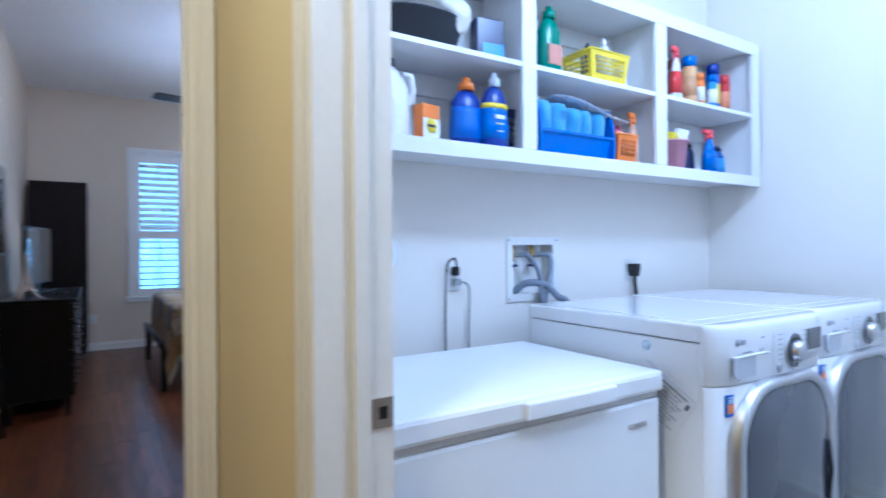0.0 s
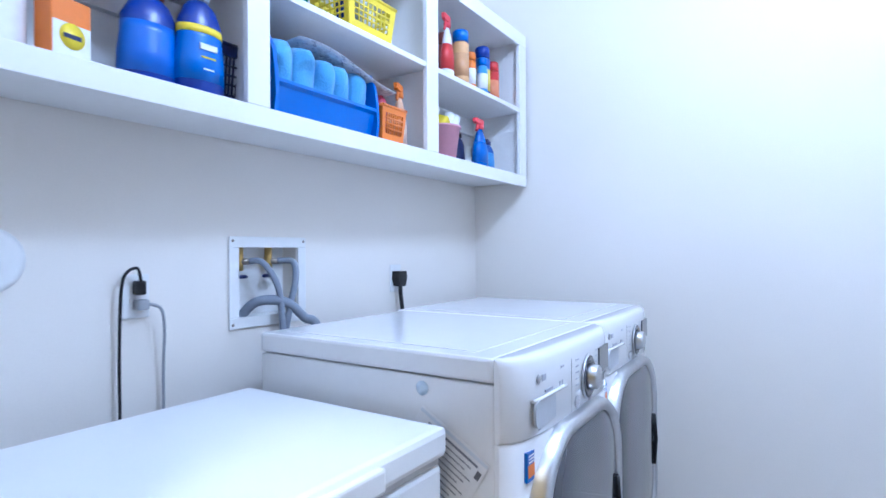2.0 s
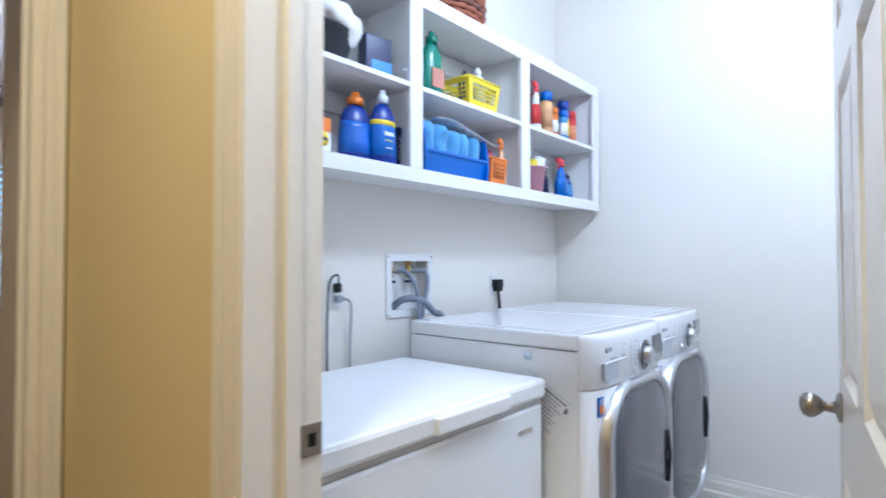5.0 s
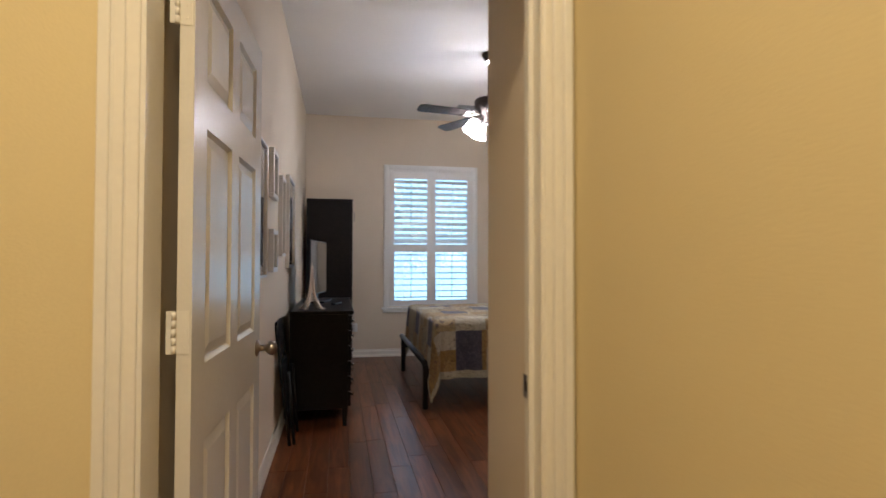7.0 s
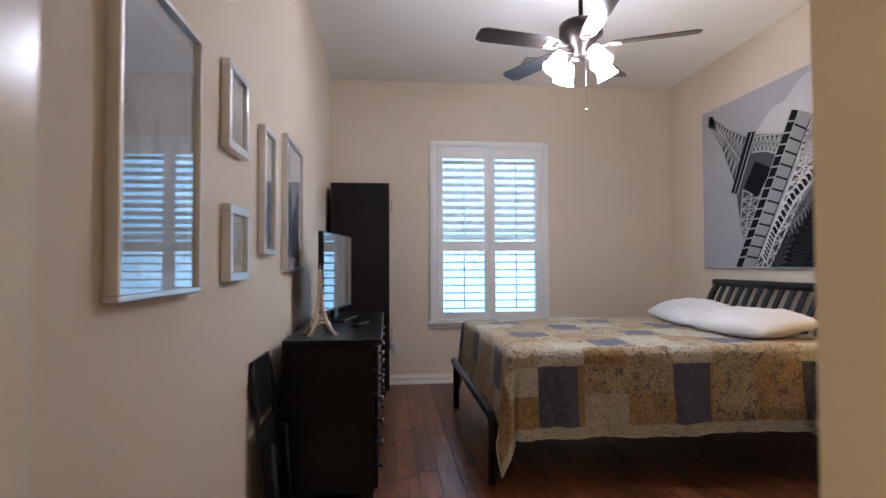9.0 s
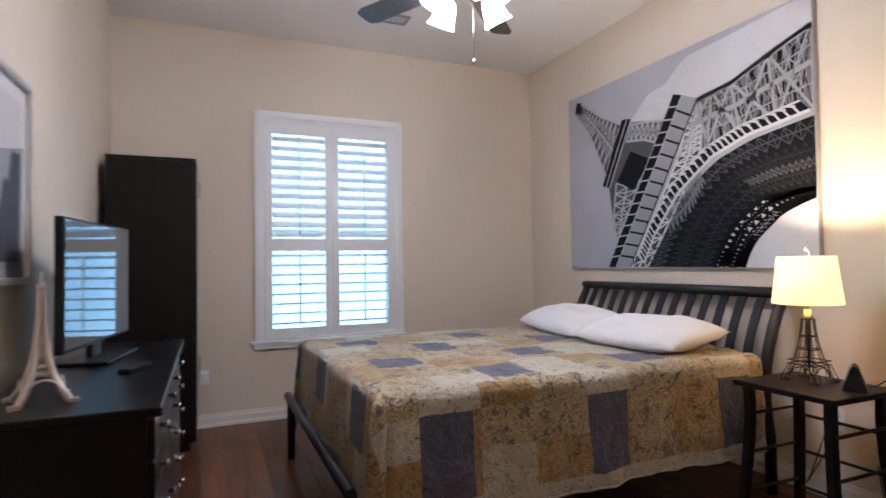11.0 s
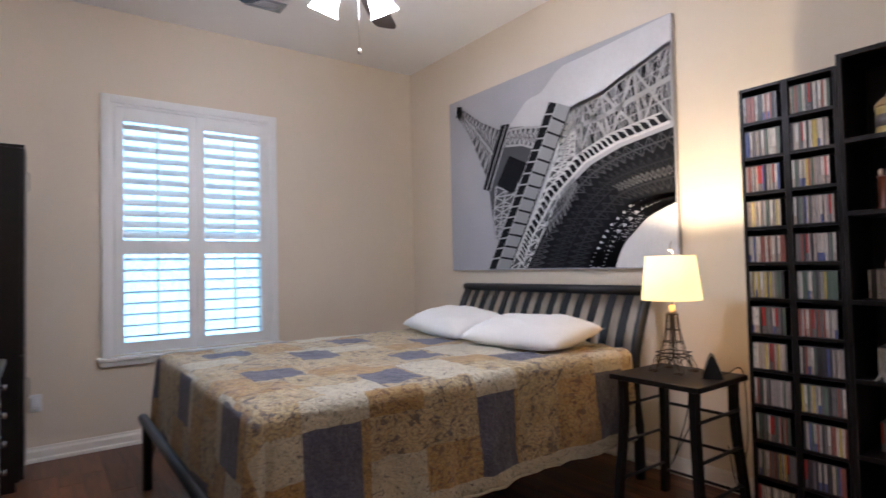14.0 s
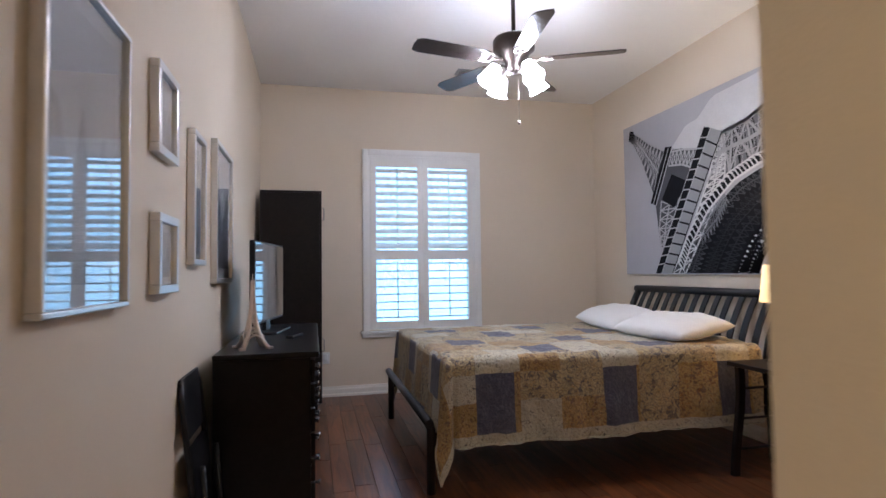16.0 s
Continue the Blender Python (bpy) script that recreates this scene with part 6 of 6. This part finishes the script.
    part("door_grip", tubed([(cx + 0.245, -0.038, cz + 0.10), (cx + 0.252, -0.044, cz), (cx + 0.245, -0.038, cz - 0.10)], 0.008, 8), BLACKP, door)
    st = part("sticker", boxed(0.05, -0.002, 0.735, 0.088, 0.012, 0.80), CYAN, t, "blue and orange energy sticker")
    part("sticker_band", boxed(0.053, -0.003, 0.745, 0.085, 0.0, 0.772), ORANGE, st)
    for k in range(3):
        part("printed_line", boxed(0.056, -0.003, 0.776 + 0.007 * k, 0.082, 0.0, 0.779 + 0.007 * k), WHT, st)
    return t


front_loader(pose(2.058, 1.322, 0), "white front-loading washer with chrome porthole door")
front_loader(pose(2.748, 1.366, 0), "white front-loading dryer with chrome porthole door")


def chest_freezer(m, w, d, h):
    t = thing("chest_freezer", m, "white chest freezer with a stepped lid", "freezer")
    part("body", boxed(0, 0.012, 0.03, w, d, h - 0.082, bevel=0.012), FREEZER, t)
    bm = boxed(-0.006, 0.0, h - 0.065, w + 0.006, d + 0.005, h, bevel=0.014)
    part("lid", bm, FREEZER, t)
    part("lid_grip", boxed(w * 0.40, -0.016, h - 0.058, w * 0.76, 0.004, h - 0.012, bevel=0.006), FREEZER, t, "moulded hand grip of the lid")
    part("gasket", boxed(0.008, 0.016, h - 0.081, w - 0.008, d - 0.01, h - 0.066), plain(0.6, 0.6, 0.62, 0.5), t)
    part("badge", boxed(w - 0.15, 0.008, h - 0.16, w - 0.07, 0.0135, h - 0.145, bevel=0.002), CHROME, t, "small chrome badge")
    for x in (0.05, w - 0.05):
        for y in (0.06, d - 0.06):
            part("foot", lathe([(0.02, 0), (0.02, 0.03), (0, 0.031)], 10, at=(x, y, 0)), BLACKP, t)
    return t


chest_freezer(pose(1.075, 1.465, 0), 0.935, 0.66, 0.862)
# instruction sheet in a clear sleeve taped to the washer's side
t = thing("instruction_sheet", pose(2.0555, 1.561, 0.883, 30.5, 0, 0), "white printed instruction sheet taped aslant on the washer side", "paper")
part("sheet", boxed(-0.0012, -0.207, -0.17, 0.0, 0.0, 0.0), plain(0.80, 0.80, 0.82, 0.35), t)
part("sleeve_border", boxed(-0.0018, -0.205, -0.012, -0.0013, -0.002, -0.004), plain(0.70, 0.74, 0.80, 0.2), t)
for k in range(10):
    part("printed_line", boxed(-0.0019, -0.185 + 0.012 * (k % 3), -0.026 - 0.013 * k, -0.0013, -0.035 - 0.02 * ((k * 7) % 4), -0.0235 - 0.013 * k + (0.003 if k == 0 else 0)), plain(0.20, 0.21, 0.26, 0.6), t)
part("printed_block", boxed(-0.0019, -0.20, -0.05, -0.0013, -0.188, -0.03), plain(0.15, 0.15, 0.18, 0.6), t)
t = thing("round_sticker", pose(2.0565, 1.562, 0.922, 0, -90, 0), "small round pale blue sticker on the washer side", "sticker")
part("disc", lathe([(0.017, 0), (0.017, 0.0008), (0, 0.0008)], 24), plain(0.62, 0.72, 0.82, 0.3), t)
part("printed_mark", boxed(-0.006, -0.004, 0.0009, 0.006, 0.004, 0.0013), plain(0.62, 0.72, 0.8, 0.3), t)


# ---- laundry: wall fittings ----
def washer_box(m):
    t = thing("washer_outlet_box", m, "white recessed washer outlet box with valves", "outlet box")
    w, h, b = 0.31, 0.29, 0.035
    bm = bmesh.new()
    for q in ((0, 0, w, b), (0, h - b, w, h), (0, b, b, h - b), (w - b, b, w, h - b)):
        box(bm, q[0], -0.008, q[1], q[2], 0.0, q[3], bevel=0.002)
    part("frame", bm, WHITEP, t)
    bm = bmesh.new()
    box(bm, b, 0.07, b - 0.01, w - b, 0.074, h - b + 0.01)
    box(bm, b - 0.004, 0, b - 0.006, b, 0.07, h - b + 0.006)
    box(bm, w - b, 0, b - 0.006, w - b + 0.004, 0.07, h - b + 0.006)
    box(bm, b, 0, b - 0.006, w - b, 0.07, b - 0.002)
    box(bm, b, 0, h - b + 0.002, w - b, 0.07, h - b + 0.006)
    part("recess", bm, WHITEP, t)
    for x in (0.012, w - 0.012):
        for z in (0.014, h - 0.014):
            part("screw", lathe([(0.005, 0), (0.004, 0.002), (0, 0.002)], 8), NICKEL, t).matrix_local = pose(x, -0.008, z, 90, 0, 0)
    for x in (0.07, 0.185):
        v = part("valve", tubed([(x, 0.04, h - b), (x, 0.04, h - b - 0.075)], 0.013, 10), BRASS, t, "brass water valve")
        part("valve_handle", lathe([(0.022, 0), (0.026, 0.006), (0.018, 0.012), (0, 0.012)], 12, 1.1, 0.6), NAVY, v).matrix_local = pose(x, 0.035, h - b - 0.10)
        part("valve_spout", tubed([(x, 0.04, h - b - 0.045), (x + 0.025, 0.02, h - b - 0.045)], 0.011, 8), NICKEL, v)
    return t


washer_box(pose(2.067, 2.30, 1.0))
HOSE = material("grey_hose", (0.22, 0.25, 0.31), 0.5, vary=0.1)
solo("water_hose", tubed(eased([(2.16, 2.32, 1.21), (2.19, 2.29, 1.205), (2.225, 2.26, 1.13), (2.235, 2.25, 1.02), (2.236, 2.24, 0.85), (2.24, 2.22, 0.5)]), 0.011, 10), HOSE, pose(0, 0, 0), "grey corrugated water hose from the outlet box", "hose", "washer hoses")
solo("water_hose", tubed(eased([(2.275, 2.32, 1.21), (2.31, 2.28, 1.205), (2.30, 2.26, 1.14), (2.265, 2.25, 1.05), (2.25, 2.255, 0.9), (2.25, 2.22, 0.5)]), 0.011, 10), HOSE, pose(0, 0, 0), "blue-grey water hose from the outlet box", "hose", "washer hoses")
solo("drain_hose", tubed(eased([(2.14, 2.34, 1.03), (2.16, 2.30, 1.075), (2.20, 2.27, 1.085), (2.26, 2.25, 1.07), (2.31, 2.23, 1.02), (2.35, 2.20, 0.96), (2.36, 2.18, 0.6)]), 0.016, 10), HOSE, pose(0, 0, 0), "thick grey drain hose", "hose", "washer hoses")
o = outlet(pose(1.785, 2.30, 1.125), "white wall outlet with two plugs")
part("plug", boxed(-0.014, -0.035, 0.004, 0.014, -0.0083, 0.042, bevel=0.006), BLACKP, o, "black plug")
part("plug", boxed(-0.013, -0.04, -0.036, 0.02, -0.0083, -0.008, bevel=0.006), GREYP, o, "grey plug")
solo("power_cord", tubed(eased([(1.785, 2.27, 1.165), (1.77, 2.26, 1.20), (1.74, 2.265, 1.18), (1.735, 2.275, 1.10), (1.735, 2.28, 0.9), (1.74, 2.27, 0.6), (1.75, 2.2, 0.3)]), 0.0042, 8), BLACKP, pose(0, 0, 0), "black power cord hanging from the outlet", "cable")
solo("power_cord", tubed(eased([(1.80, 2.265, 1.105), (1.83, 2.255, 1.09), (1.845, 2.265, 1.03), (1.85, 2.28, 0.9), (1.85, 2.27, 0.6), (1.84, 2.2, 0.3)]), 0.0042, 8), GREYP, pose(0, 0, 0), "grey power cord hanging from the outlet", "cable")
o = outlet(pose(2.895, 2.30, 1.125), "white appliance outlet with a large plug")
part("plug", prism([(-0.026, 0.03), (0.026, 0.03), (0.03, 0.0), (0.018, -0.035), (-0.018, -0.035), (-0.03, 0.0)], "y", -0.045, -0.0083), BLACKP, o, "large black dryer plug")
part("cord", tubed([(0, -0.03, -0.03), (0, -0.032, -0.07), (0, -0.05, -0.2), (0, -0.06, -0.5)], 0.009, 8), BLACKP, o)
t = thing("wall_vent_cover", pose(1.465, 2.30, 1.225), "round white wall plate with a square centre", "wall plate")
part("disc", lathe([(0.075, 0), (0.074, 0.006), (0.06, 0.010), (0, 0.010)], 32), WHITEP, t).matrix_local = pose(0, 0, 0, 90, 0, 0)
part("centre", boxed(-0.022, -0.02, -0.022, 0.022, -0.0095, 0.022, bevel=0.003), WHITEP, t)


def ceiling_light(m, label, r):
    t = thing("ceiling_light", m, label, "ceiling light")
    part("base", lathe([(r, 0), (r, -0.02), (r * 0.9, -0.025), (0, -0.025)], 32), WHITEP, t)
    part("diffuser", lathe([(r * 0.88, -0.025), (r * 0.8, -0.04), (r * 0.4, -0.05), (0, -0.052)], 32), LIT, t)
    return t


ceiling_light(pose(2.2, 0.6, H_HALL), "round white flush ceiling light, lit", 0.22)
ceiling_light(pose(0.15, 0.9, H_HALL), "round white flush hall ceiling light, lit", 0.14)

# ---- floor planks ----
def planks(name, x0, x1, y0, y1, wdt=0.125):
    fl = tagged(new(name), "dark cherry hardwood plank floor with a satin finish", "floor", kind="structure")
    rnd = random.Random(5)
    meshes = {}
    n = 0
    x = x0
    while x < x1 - 0.01:
        w = min(wdt, x1 - x)
        y = y0 - rnd.random() * 1.0
        while y < y1:
            ln = rnd.choice((0.9, 1.2, 1.5))
            a, b = max(y, y0), min(y + ln, y1)
            y += ln
            if b - a < 0.02:
                continue
            key = (round(w, 3), round(b - a, 3))
            if key not in meshes:
                meshes[key] = to_mesh("plank", boxed(0.0006, 0.0006, -0.012, w - 0.0006, b - a - 0.0006, 0, bevel=0.0016), FLOORW)
            p = new("plank", meshes[key])
            p.parent = fl
            p.location = (x, a, 0)
            n += 1
        x += w
    return fl


planks("floor_bedroom", XL, XR, 2.48, YW)
planks("floor_hall", -1.0, 0.885, -1.6, 2.48)

# ---- outside ----
tagged(new("ground", to_mesh("ground", boxed(-60, YW + 0.15, -0.4, 60, 120, -0.35), LAWN)), "green lawn outside the window", "ground", kind="structure")


def tree(x, y, h, r, seed):
    t = thing("tree", pose(x, y, -0.36), "leafy green garden tree outside the window", "tree", "garden trees")
    rnd = random.Random(seed)
    bm = tubed([(0, 0, 0), (0.05, 0, h * 0.3), (0, 0.06, h * 0.55), (0.02, 0, h * 0.9)], [0.16, 0.12, 0.08, 0.03])
    for k in range(6):
        a = k * 1.05
        tube(bm, [(0, 0, h * (0.3 + k * 0.07)), (0.5 * r * math.cos(a), 0.5 * r * math.sin(a), h * (0.45 + k * 0.07)), (0.8 * r * math.cos(a), 0.8 * r * math.sin(a), h * (0.5 + k * 0.07))], [0.05, 0.035, 0.015])
    part("trunk", bm, BARK, t)
    verts, faces = [], []
    for k in range(2600):
        u = Vector((rnd.gauss(0, 1), rnd.gauss(0, 1), rnd.gauss(0, 1))).normalized() * r * (0.35 + 0.7 * rnd.random())
        c = Vector((u.x, u.y, h * 0.62 + u.z * 0.9))
        q = Euler((rnd.random() * 6, rnd.random() * 6, rnd.random() * 6)).to_matrix()
        s = 0.07 + 0.07 * rnd.random()
        i = len(verts)
        verts += [c + q @ Vector(v) * s for v in ((-1, 0, 0), (0, -0.45, 0.1), (1, 0, 0), (0, 0.45, 0.1))]
        faces.append((i, i + 1, i + 2, i + 3))
    me = bpy.data.meshes.new("crown")
    me.from_pydata([tuple(v) for v in verts], [], faces)
    me.materials.append(LEAF)
    c = new("crown", me)
    c.parent = t
    return t


for i, (x, y, h, r) in enumerate(((-1.5, 15.5, 4.6, 1.9), (2.0, 17, 5.2, 2.2), (5.6, 16, 4.4, 2.0), (0.4, 21, 6, 2.6), (4.0, 22, 6, 2.8))):
    tree(x, y, h, r, i)
